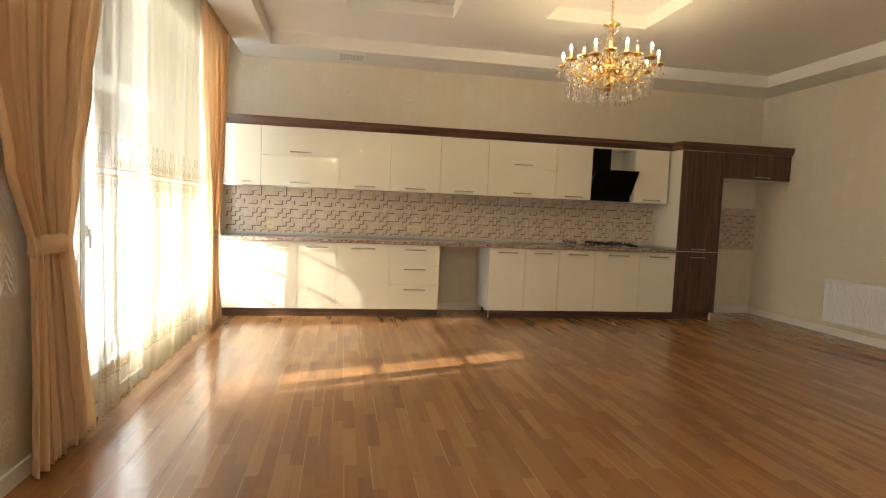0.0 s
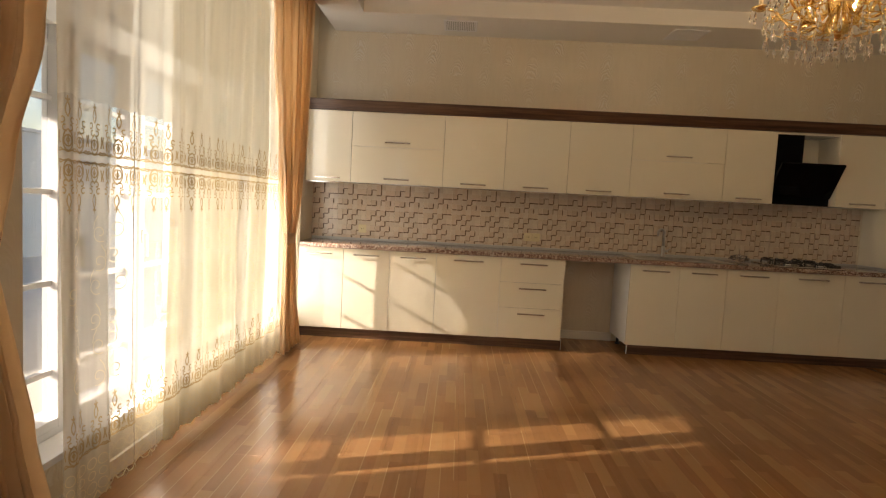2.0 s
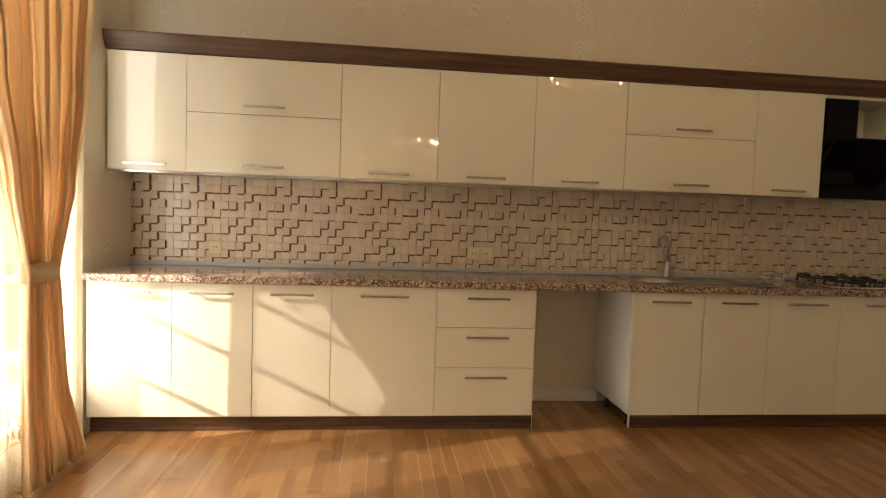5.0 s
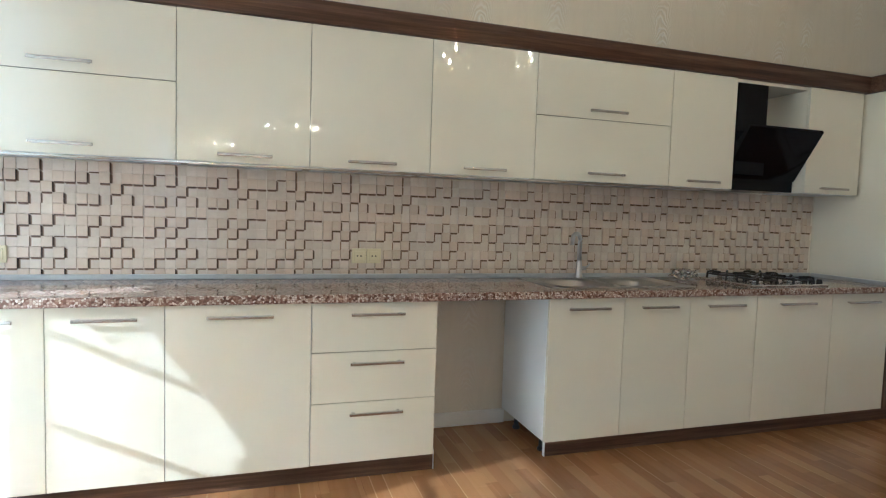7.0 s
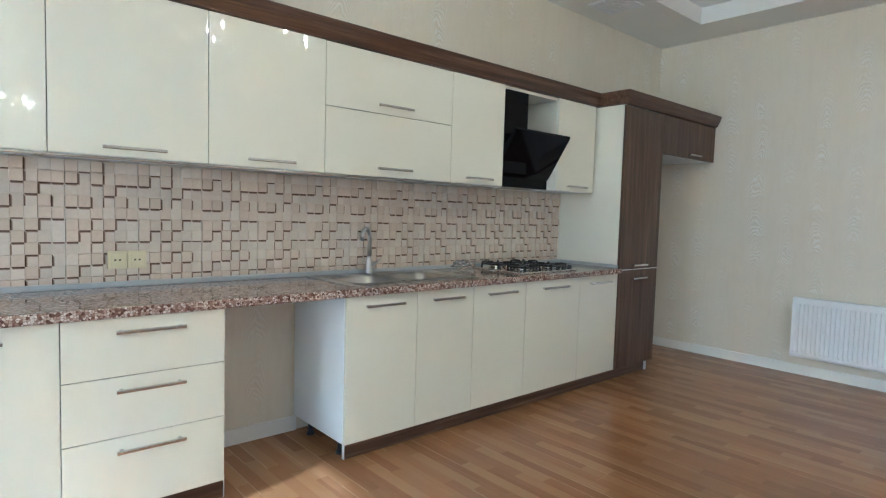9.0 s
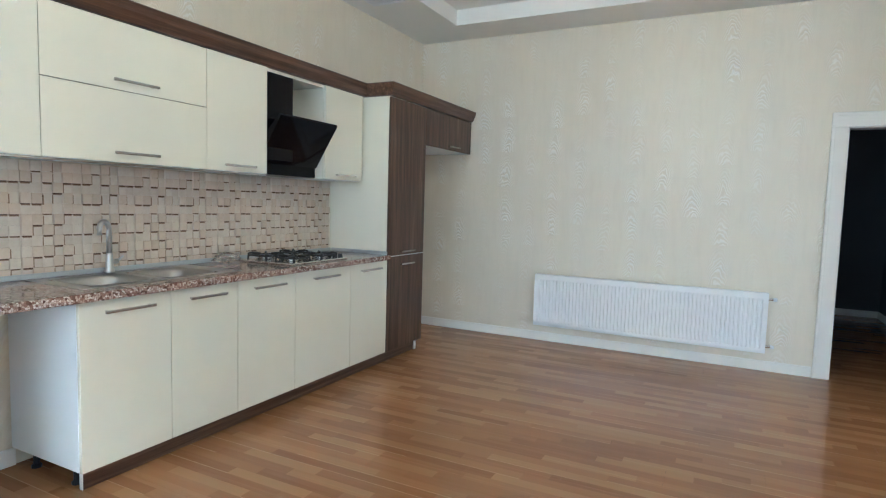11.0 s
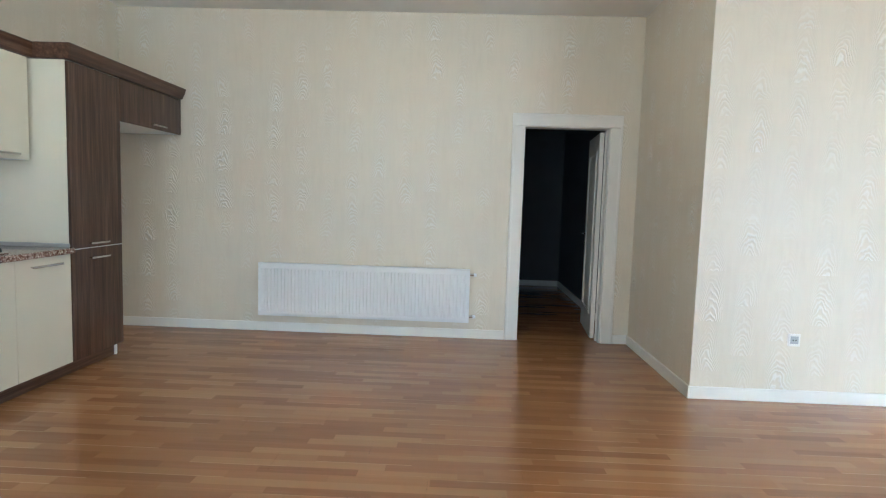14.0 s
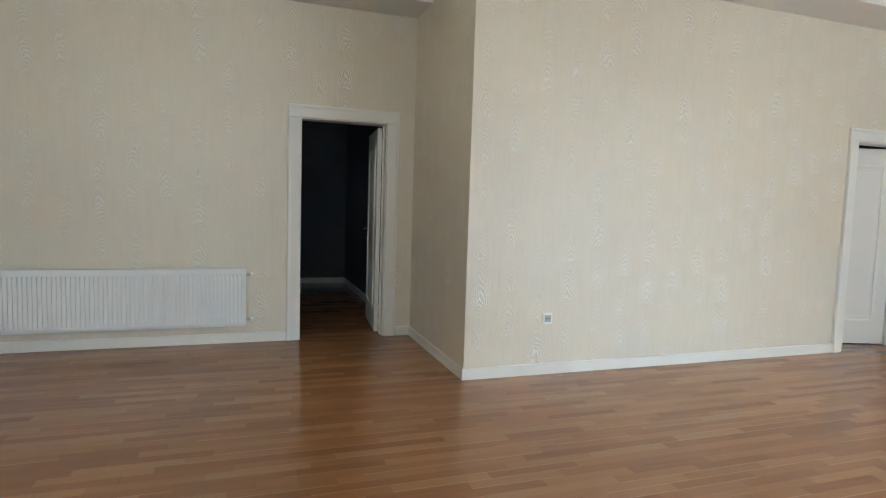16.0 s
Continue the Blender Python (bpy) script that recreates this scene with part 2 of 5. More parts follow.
WALLPAPER = wallpaper()
PAINT = plain_paint("white_ceiling_paint", (0.84, 0.82, 0.77), 0.6)
TRIM = plain_paint("white_satin_trim", (0.83, 0.80, 0.74), 0.35, 0.03)
PVC = plain_paint("white_window_plastic", (0.82, 0.83, 0.85), 0.38, 0.02)
FLOOR = laminate()
SUBFLOOR = plain_paint("dark_underlay", (0.20, 0.10, 0.05), 0.7)
WALNUT = walnut("dark_walnut_upright")
WALNUT_H = walnut("dark_walnut_lengthwise", "x")
CREAM = gloss_cream()
WHITE_BOARD = plain_paint("white_melamine", (0.78, 0.80, 0.80), 0.35, 0.02)
MOSAIC = mosaic_top()
TILE = tile_print("pale_block_print", (0.48, 0.395, 0.31), (0.73, 0.635, 0.52))
TILE_PROUD = tile_print("beige_block_print", (0.47, 0.365, 0.275), (0.70, 0.575, 0.45))
# shading of the blocks, put into the tile print as brown and tan
TILE_SHADOW = tile_print("block_shadow_print", (0.06, 0.034, 0.022), (0.13, 0.076, 0.048))
TILE_SOFT_SHADOW = tile_print("soft_shadow_print", (0.20, 0.132, 0.088), (0.30, 0.21, 0.145))
CHROME = brushed("polished_steel", (0.72, 0.72, 0.72), 0.14)
STEEL = brushed("brushed_steel", (0.58, 0.58, 0.57), 0.17)
SATIN = mat("satin_steel", 0.30, 1.0, (0.50, 0.49, 0.47))
HANDLE = mat("satin_nickel", 0.26, 0.93, (0.58, 0.575, 0.56))
ALUMINIUM = mat("satin_aluminium", 0.45, 0.35, (0.76, 0.76, 0.75))
GREY_PLASTIC = plain_paint("grey_plastic", (0.42, 0.43, 0.43), 0.35)
BLACK_GLASS = mat("black_glass", 0.06, colour=(0.004, 0.004, 0.005))
BLACK_GLASS.node_tree.nodes["Principled BSDF"].inputs["Specular IOR Level"].default_value = 0.14
BLACK = plain_paint("black_cast_iron", (0.012, 0.012, 0.013), 0.45)
GOLD = brushed("gilt_brass", (0.88, 0.66, 0.30), 0.17)
CRYSTAL = glass("cut_crystal", 0.02)
PANE = glass("window_glass")
BULB = glow("lit_bulb", (1.0, 0.78, 0.50), 150)
CANDLE = plain_paint("ivory_candle_sleeve", (0.72, 0.62, 0.42), 0.4)
DRAPE = cloth("peach_drape_cloth", (0.97, 0.79, 0.57), 0.46)
SHEER = sheer_cloth("ivory_sheer", (0.405, 0.355, 0.245), 0.12, 0.75, vary=0.22, folds=(3, 20, 0.3))
SHEER_THIN = sheer_cloth("thin_ivory_sheer", (0.75, 0.71, 0.58), 0.80, 0.7)
SHEER_MID = sheer_cloth("ivory_sheer_fold", (0.68, 0.63, 0.50), 0.36, 0.7, 0.4, (2, 16, 0.5))
# same cloth made denser, imitating its ivory look against the roof's shade
SHEER_DENSER_TOP = sheer_cloth("ivory_denser_top", (0.64, 0.59, 0.47), 0.24, 0.7, 0.14, (3, 14, 0.4))
LACE = cloth("embroidery_thread", (0.45, 0.335, 0.175), 0.46)
LACE_PALE = cloth("pale_embroidery_thread", (0.74, 0.67, 0.50), 0.55)
RADIATOR = plain_paint("white_enamel", (0.86, 0.86, 0.86), 0.40, 0.01)
SOCKET_CREAM = plain_paint("ivory_socket_plastic", (0.66, 0.58, 0.36), 0.35, 0.01)
SOCKET_DARK = plain_paint("dark_socket_hole", (0.05, 0.045, 0.04), 0.5, 0.01)
RENDER_WHITE = plain_paint("white_render", (0.84, 0.83, 0.80), 0.8, 0.3)
PAVING = plain_paint("pale_concrete_paving", (0.62, 0.585, 0.53), 0.85, 0.3)
ROOF = plain_paint("brown_sheet_roof", (0.20, 0.10, 0.07), 0.5, 0.2)
BAG = glass("clear_plastic_film", 0.15)

# ---------------------------------------------------------------- mesh helpers


def box(bm, x0, x1, y0, y1, z0, z1, bevel=0.0, index=0):
    r = bmesh.ops.create_cube(bm, size=1.0, matrix=Matrix.Translation(((x0 + x1) / 2, (y0 + y1) / 2, (z0 + z1) / 2)) @ Matrix.Diagonal((x1 - x0, y1 - y0, z1 - z0, 1)))
    faces = {f for v in r["verts"] for f in v.link_faces}
    for f in faces:
        f.material_index = index
    if bevel:
        edges = {e for v in r["verts"] for e in v.link_edges}
        bmesh.ops.bevel(bm, geom=list(edges), offset=bevel, segments=2, affect="EDGES", profile=0.6)
    return bm


def boxed(*a, **k):
    return box(bmesh.new(), *a, **k)


def part(name, bm, material, parent=None, label="", smooth=False):
    me = bpy.data.meshes.new(name)
    bm.to_mesh(me)
    bm.free()
    for one in material if isinstance(material, (list, tuple)) else [material]:
        me.materials.append(one)
    if smooth:
        for p in me.polygons:
            p.use_smooth = True
    ob = new(name, me)
    if parent is not None:
        ob.parent = parent
        if parent.parent is None:
            ob.matrix_parent_inverse = parent.matrix_basis.inverted()
    if label:
        ob["label"] = label
    return ob


def thing(name, at, label, category, group="", kind=""):
    ob = new(name)
    ob.empty_display_size = 0.1
    ob.matrix_basis = Matrix.Translation(at)
    return tagged(ob, label, category, group, kind)


def tube(bm, pts, r, sides=8, closed=False):
    """A round bar through the points."""
    pts = [Vector(p) for p in pts]
    rings = []
    n = len(pts)
    for i, p in enumerate(pts):
        a = pts[i - 1] if (i or closed) else p
        b = pts[(i + 1) % n] if (i < n - 1 or closed) else p
        d = (b - a).normalized()
        q = d.to_track_quat("Z", "Y")
        rr = r[i] if isinstance(r, (list, tuple)) else r
        rings.append([bm.verts.new(p + q @ Vector((rr * math.cos(2 * math.pi * j / sides), rr * math.sin(2 * math.pi * j / sides), 0))) for j in range(sides)])
    for i in range(n if closed else n - 1):
        A, B = rings[i], rings[(i + 1) % n]
        for j in range(sides):
            bm.faces.new((A[j], A[(j + 1) % sides], B[(j + 1) % sides], B[j]))
    if not closed:
        bm.faces.new(rings[0][::-1])
        bm.faces.new(rings[-1])
    return bm


def lathe(bm, prof, cx, cy, sides=16):
    """Turned shape from (radius, height) pairs."""
    rings = [[bm.verts.new((cx + r * math.cos(2 * math.pi * j / sides), cy + r * math.sin(2 * math.pi * j / sides), z)) for j in range(sides)] for r, z in prof]
    for A, B in zip(rings, rings[1:]):
        for j in range(sides):
            bm.faces.new((A[j], A[(j + 1) % sides], B[(j + 1) % sides], B[j]))
    bm.faces.new(rings[0][::-1])
    bm.faces.new(rings[-1])
    return bm


def sheet(bm, fn, nu, nv):
    g = [[bm.verts.new(fn(i / nu, j / nv)) for i in range(nu + 1)] for j in range(nv + 1)]
    for j in range(nv):
        for i in range(nu):
            bm.faces.new((g[j][i], g[j][i + 1], g[j + 1][i + 1], g[j + 1][i]))
    return bm


def structure(name, bm, material, label, category):
    return tagged(part(name, bm, material), label, category, "", "structure")


# ---------------------------------------------------------------- the room
WX, EX, NY, SY = -0.55, 6.485, 7.78, -4.0      # inner faces of the hall
JX, JY = 5.023, 2.975                          # the corner that juts in
SOF, CEIL, TOP = 2.97, 3.11, 3.35
WIN = (3.90, 7.17, 0.25, 2.75)                 # window: y0, y1, z0, z1
WIN2 = (-2.1, 0.60, 0.29, 2.75)
D1 = (3.225, 4.025, 2.0)                       # first door's opening
D2 = (-1.60, -0.80, 1.97)

# walls
bm = bmesh.new()
box(bm, WX - 0.3, WX, SY - 0.2, WIN2[0], 0, TOP)
box(bm, WX - 0.3, WX, WIN2[0], WIN2[1], 0, WIN2[2])
box(bm, WX - 0.3, WX, WIN2[0], WIN2[1], WIN2[3], TOP)
box(bm, WX - 0.3, WX, WIN2[1], WIN[0], 0, TOP)
box(bm, WX - 0.3, WX, WIN[0], WIN[1], 0, WIN[2] - 0.02)
box(bm, WX - 0.3, WX, WIN[0], WIN[1], WIN[3], TOP)
box(bm, WX - 0.3, WX, WIN[1], NY + 0.2, 0, TOP)
structure("wall_west", bm, WALLPAPER, "cream wallpapered wall with two wide windows", "wall")
structure("wall_north", boxed(WX, EX + 0.15, NY, NY + 0.2, 0, TOP), WALLPAPER, "cream wallpapered wall with pearly plume pattern behind the kitchen", "wall")
bm = bmesh.new()
box(bm, EX, EX + 0.15, D1[1], NY, 0, TOP)
box(bm, EX, EX + 0.15, D1[0], D1[1], D1[2], TOP)
box(bm, EX, EX + 0.15, JY, D1[0], 0, TOP)
structure("wall_east", bm, WALLPAPER, "cream wallpapered wall with pearly plume pattern and a doorway", "wall")
structure("wall_return", boxed(JX + 0.001, EX + 0.15, JY - 0.2, JY, 0, TOP), WALLPAPER, "cream wallpapered wall of the jutting corner", "wall")
bm = bmesh.new()
box(bm, JX, JX + 0.15, D2[1], JY - 0.2, 0, TOP)
box(bm, JX, JX + 0.001, JY - 0.2, JY - 0.001, 0, TOP)
box(bm, JX, JX + 0.15, D2[0], D2[1], D2[2], TOP)
box(bm, JX, JX + 0.15, SY, D2[0], 0, TOP)
structure("wall_inner", bm, WALLPAPER, "cream wallpapered wall with a second doorway", "wall")
structure("wall_south", boxed(WX, JX + 0.15, SY - 0.2, SY, 0, TOP), WALLPAPER, "plain cream wall closing the hall", "wall")

# ceiling: a lower border with a curtain slot, and a raised field with two coffers
COF = ((2.65, 3.67, 4.95, 5.97), (0.80, 1.81, 5.2, 6.22))
FX0, FX1, FY0, FY1 = 0.0, 6.03, SY + 0.5, 7.18
bm = bmesh.new()
SLOT = WX + 0.17
box(bm, SLOT, FX0, SY, NY, SOF, TOP - 0.02)
box(bm, FX0, FX1, FY1, NY, SOF, TOP - 0.02)
box(bm, FX1, EX, JY, NY, SOF, TOP - 0.02)
box(bm, FX0, JX, SY, FY0, SOF, TOP - 0.02)
box(bm, JX - 0.42, JX, FY0, JY - 0.42, SOF, TOP - 0.02)
box(bm, JX - 0.42, FX1, JY - 0.42, JY, SOF, TOP - 0.02)
xs = sorted({FX0, FX1, *(c for q in COF for c in q[:2])})
ys = sorted({FY0, FY1, *(c for q in COF for c in q[2:])})
for xa, xb in zip(xs, xs[1:]):
    for ya, yb in zip(ys, ys[1:]):
        mx, my = (xa + xb) / 2, (ya + yb) / 2
        inside = any(q[0] < mx < q[1] and q[2] < my < q[3] for q in COF)
        if not inside:
            box(bm, xa, xb, ya, yb, CEIL, CEIL + 0.12)
box(bm, WX - 0.3, EX + 0.15, SY - 0.2, NY + 0.2, TOP - 0.12, TOP + 0.1)
structure("ceiling", bm, PAINT, "white ceiling with a lowered border and square coffers", "ceiling")

# baseboards
def skirting(pieces):
    bm = bmesh.new()
    for x0, x1, y0, y1 in pieces:
        box(bm, x0, x1, y0, y1, 0.0, 0.085, 0.004)
    structure("baseboard", bm, TRIM, "white painted baseboard along the walls", "baseboard")


T = 0.016
skirting(((WX, WX + T, SY, 7.16), (1.95, 2.56, NY - T, NY), (5.55, EX, NY - T, NY), (EX - T, EX, 4.13, NY - T), (EX - T, EX, JY + T, 3.12),
          (JX - T, EX, JY, JY + T), (JX - T, JX, -0.70, JY), (JX - T, JX, SY, -1.70), (WX + T, JX - T, SY, SY + T)))


def casing(name, axis_x, y0, y1, top, depth, label):
    """White door lining with mouldings on the hall's side of a wall that faces -x."""
    th = thing(name, (axis_x, (y0 + y1) / 2, 0), label, "door frame", "", "structure")
    w = 0.10
    for a, b in ((y0 - w, y0 + 0.012), (y1 - 0.012, y1 + w)):
        part("architrave", boxed(axis_x - 0.022, axis_x - 0.001, a, b, 0, top - 0.013, 0.005), TRIM, th)
        part("bead", boxed(axis_x - 0.030, axis_x - 0.022, a + (0.004 if a < y0 else 0.086), a + (0.026 if a < y0 else 0.108), 0, top, 0.003), TRIM, th)
    part("head_architrave", boxed(axis_x - 0.022, axis_x - 0.001, y0 - w, y1 + w, top - 0.012, top + w, 0.005), TRIM, th)
    part("head_bead", boxed(axis_x - 0.030, axis_x - 0.0225, y0 - w + 0.03, y1 + w - 0.03, top + w - 0.028, top + w - 0.006, 0.003), TRIM, th)
    part("jamb", boxed(axis_x - 0.002, axis_x + depth, y0 - 0.002, y0 + 0.02, 0, top), TRIM, th)
    part("jamb", boxed(axis_x - 0.002, axis_x + depth, y1 - 0.02, y1 + 0.002, 0, top), TRIM, th)
    part("jamb_head", boxed(axis_x - 0.002, axis_x + depth, y0 + 0.02, y1 - 0.02, top - 0.02, top + 0.002), TRIM, th)
    part("stop", boxed(axis_x + depth * 0.55, axis_x + depth * 0.55 + 0.012, y0 + 0.02, y0 + 0.034, 0, top - 0.02), TRIM, th)
    return th


casing("door_frame_1", EX, D1[0], D1[1], D1[2], 0.15, "white moulded door frame in the cream wall")
casing("door_frame_2", JX, D2[0], D2[1], D2[2], 0.15, "white moulded door frame in the cream wall")


def door_leaf(name, hinge, angle, width, height, label, mirrored=1):
    """A white leaf with a framed panel; hinge at the origin, leaf along local +y, turned about z."""
    m = Matrix.Translation(hinge) @ Matrix.Rotation(radians(angle), 4, "Z")
    th = thing(name, hinge, label, "door", "", "structure")
    th.matrix_basis = m

    def put(nm, bm, material, parent, lab=""):
        bm.transform(m)
        return part(nm, bm, material, parent, lab)
    leaf = put("leaf", boxed(-0.02, 0.02, 0.0, width, 0.008, height, 0.003), TRIM, th)
    for s in (-1, 1):
        for z0, z1 in ((0.22, height - 0.16),):
            a, b = 0.12, width - 0.12
            bm = bmesh.new()
            xs_ = sorted((s * 0.02, s * 0.030))
            box(bm, *xs_, a, a + 0.03, z0, z1, 0.004)
            box(bm, *xs_, b - 0.03, b, z0, z1, 0.004)
            box(bm, *xs_, a + 0.03, b - 0.03, z0, z0 + 0.03, 0.004)
            box(bm, *xs_, a + 0.03, b - 0.03, z1 - 0.03, z1, 0.004)
            put("moulding", bm, TRIM, leaf)
            put("panel", boxed(*sorted((s * 0.0205, s * 0.025)), a + 0.07, b - 0.07, z0 + 0.07, z1 - 0.07, 0.004), TRIM, leaf)
        bm = bmesh.new()
        hy = width - 0.06
        tube(bm, [(s * 0.02, hy, 0.98), (s * 0.065, hy, 0.98), (s * 0.07, hy - 0.02, 0.98), (s * 0.068, hy - 0.12, 0.985)], 0.008)
        tube(bm, [(s * 0.02, hy, 0.98), (s * 0.027, hy, 0.98)], 0.026, 14)
        tube(bm, [(s * 0.02, hy, 0.88), (s * 0.026, hy, 0.88)], 0.022, 14)
        tube(bm, [(s * 0.026, hy, 0.88), (s * 0.045, hy, 0.88)], 0.007)
        put("handle", bm, CHROME, leaf, "chrome lever handle with key escutcheon")
    return th


door_leaf("door_1", (EX + 0.155, D1[0] + 0.045, 0), -95, 0.75, 1.965, "white panelled door standing open into a dark room")
door_leaf("door_2", (JX + 0.135, D2[0] + 0.035, 0), -17, 0.74, 1.935, "white panelled door standing slightly ajar in its frame")

# dark room behind the first door
DRX, DRY0, DRY1 = 10.1, 3.02, 5.4
# near-black wall colour stands in for the darkness of the unlit rooms
UNLIT_WALL = plain_paint("unlit_dark_wall", (0.075, 0.075, 0.08), 0.7)
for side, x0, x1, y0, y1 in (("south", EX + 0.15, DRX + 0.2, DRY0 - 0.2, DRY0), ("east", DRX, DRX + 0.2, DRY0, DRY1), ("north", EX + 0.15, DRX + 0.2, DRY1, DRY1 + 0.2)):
    structure("wall_corridor_" + side, boxed(x0, x1, y0, y1, 0, TOP), UNLIT_WALL, "plain corridor wall, coloured near black for the lack of light", "wall")
structure("ceiling_corridor", boxed(EX + 0.15, DRX + 0.2, DRY0 - 0.2, DRY1 + 0.2, TOP, TOP + 0.1), PAINT, "plain ceiling of the unlit corridor", "ceiling")
bm = bmesh.new()
box(bm, EX + 0.15, DRX - T, DRY0, DRY0 + T, 0, 0.085, 0.003)
box(bm, DRX - T, DRX, DRY0, DRY1, 0, 0.085, 0.003)
structure("baseboard_corridor", bm, TRIM, "white baseboard in the unlit corridor", "baseboard")
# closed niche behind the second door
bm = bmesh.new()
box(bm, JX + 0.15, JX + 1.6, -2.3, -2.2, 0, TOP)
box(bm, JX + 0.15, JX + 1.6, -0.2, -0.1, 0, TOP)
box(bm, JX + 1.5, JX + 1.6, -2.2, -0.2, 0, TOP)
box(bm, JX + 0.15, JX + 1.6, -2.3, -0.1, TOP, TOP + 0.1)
structure("wall_closet", bm, UNLIT_WALL, "plain walls of the unlit space behind the second door", "wall")

floor = structure("floor", boxed(WX - 0.3, DRX + 0.2, SY - 0.2, NY + 0.2, -0.2, -0.009), SUBFLOOR, "brown oak three-strip laminate floor", "floor")

# ---------------------------------------------------------------- window
def window(name, y0, y1, z0, z1, posts, bars, label):
    th = thing(name, (WX, (y0 + y1) / 2, z0), label, "window", "", "structure")
    xa, xb = WX - 0.20, WX - 0.13
    fr = bmesh.new()
    box(fr, xa, xb, y0, y0 + 0.06, z0, z1, 0.004)
    box(fr, xa, xb, y1 - 0.06, y1, z0, z1, 0.004)
    box(fr, xa, xb, y0 + 0.06, y1 - 0.06, z0, z0 + 0.042, 0.004)
    box(fr, xa, xb, y0 + 0.06, y1 - 0.06, z1 - 0.06, z1, 0.004)
    frame_ob = part("window_frame", fr, PVC, th, "white plastic frame")
    edges = [y0 + 0.06, *posts, y1 - 0.06]
    zt = 1.965
    part("transom", boxed(xa, xb, y0 + 0.06, y1 - 0.06, zt, zt + 0.07, 0.004), PVC, th)
    for p in posts:
        part("mullion", boxed(xa, xb, p - 0.025, p + 0.025, z0 + 0.042, zt, 0.004), PVC, th)
        part("mullion", boxed(xa, xb, p - 0.025, p + 0.025, zt + 0.07, z1 - 0.06, 0.004), PVC, th)
    for i, (a, b) in enumerate(zip(edges, edges[1:])):
        a += 0.025 if i else 0.0
        b -= 0.025 if i < len(edges) - 2 else 0.0
        sash = bmesh.new()
        s = 0.042
        xc, xd = xa + 0.012, xb + 0.014
        za, zb = z0 + 0.044, zt - 0.002
        box(sash, xc, xd, a + 0.002, a + s, za, zb, 0.004)
        box(sash, xc, xd, b - s, b - 0.002, za, zb, 0.004)
        box(sash, xc, xd, a + s, b - s, za, za + s, 0.004)
        box(sash, xc, xd, a + s, b - s, zb - s, zb, 0.004)
        so = part("sash", sash, PVC, th)
        for z in bars:
            part("glazing_bar", boxed(xa + 0.028, xb - 0.012, a + s, b - s, z - 0.011, z + 0.011, 0.002), PVC, so)
        g = part("pane", boxed(xa + 0.036, xa + 0.040, a + s, b - s, za + s, zb - s), PANE, so)
        g.visible_shadow = False
        part("gasket", boxed(xd, xd + 0.002, b - 0.008, b - 0.003, za, zb), SOCKET_DARK, so, "dark rubber seal")
        upper = part("upper_pane", boxed(xa + 0.036, xa + 0.040, a, b, zt + 0.07, z1 - 0.06), PANE, th)
        upper.visible_shadow = False
        hb = bmesh.new()
        box(hb, xd, xd + 0.012, a + 0.012, a + 0.038, 1.02, 1.09, 0.003)
        box(hb, xd + 0.012, xd + 0.03, a + 0.018, a + 0.032, 0.95, 1.07, 0.004)
        part("handle", hb, PVC, so, "white plastic window handle")
    part("window_sill", boxed(WX - 0.13, WX + 0.008, y0 + 0.002, y1 - 0.002, z0 - 0.02, z0 + 0.01, 0.004), PVC, th, "white plastic inner sill")
    part("outer_sill", boxed(WX - 0.36, WX - 0.20, y0 + 0.002, y1 - 0.002, z0 - 0.02, z0 + 0.01), PVC, th)
    return th


BARS = (0.525, 0.895, 1.265, 1.635)
window("window_1", *WIN, (4.305, 4.80, 5.58, 6.40), BARS, "wide white window with horizontal glazing bars behind sheer curtains")
window("window_2", *WIN2, (-1.4, -0.7), BARS, "wide white window with horizontal glazing bars")

# ---------------------------------------------------------------- curtains
SH0, SH1 = 3.95, 6.97


def sheer_at(y, z):
    """A place on the folded sheer."""
    w = math.sin(y * 29.0 + 1.5 * math.sin(y * 4.3)) * 0.012 + math.sin(y * 61.0 + 2.0) * 0.004
    low = 1.0 - 0.25 * max(0.0, (z - 1.2) / 1.8)
    return Vector((-0.455 + w * low + 0.008 * math.sin(z * 2.1 + y * 5), y + 0.012 * math.sin(y * 29.0 + z), z))


def hem(y):
    return 0.035 + 0.022 * abs(math.sin(y * 31.0)) ** 0.8


curtain = thing("sheer_curtain", (-0.455, 5.5, 0.05), "ivory sheer curtain with lace embroidery bands, hanging over the window", "curtain")


def sheer_fn(u, v):
    y = SH0 + (SH1 - SH0) * u
    return sheer_at(y, hem(y) + (3.12 - hem(y)) * v)


SEAM0 = (4.27 - SH0) / (SH1 - SH0)
SEAM = (4.71 - SH0) / (SH1 - SH0)
SPLIT = 0.51
part("end_panel", sheet(bmesh.new(), lambda u, v: sheer_fn(u * SEAM0, v * SPLIT), 50, 16), SHEER_MID, curtain, "thinner end panel", smooth=True)
part("single_layer", sheet(bmesh.new(), lambda u, v: sheer_fn(SEAM0 + u * (SEAM - SEAM0), v * SPLIT), 66, 16), SHEER_THIN, curtain, "thin single layer between the folds", smooth=True)
# denser material stands in for the shaded outside behind the upper sheer
part("denser_top", sheet(bmesh.new(), lambda u, v: sheer_fn(u * SEAM, SPLIT + v * (1 - SPLIT)), 110, 16), SHEER_DENSER_TOP, curtain, "upper part of the same sheer, made denser for the shade behind it", smooth=True)
SEAM2 = (6.05 - SH0) / (SH1 - SH0)
part("cloth", sheet(bmesh.new(), lambda u, v: sheer_fn(SEAM + u * (SEAM2 - SEAM), v), 280, 30), SHEER, curtain, smooth=True)
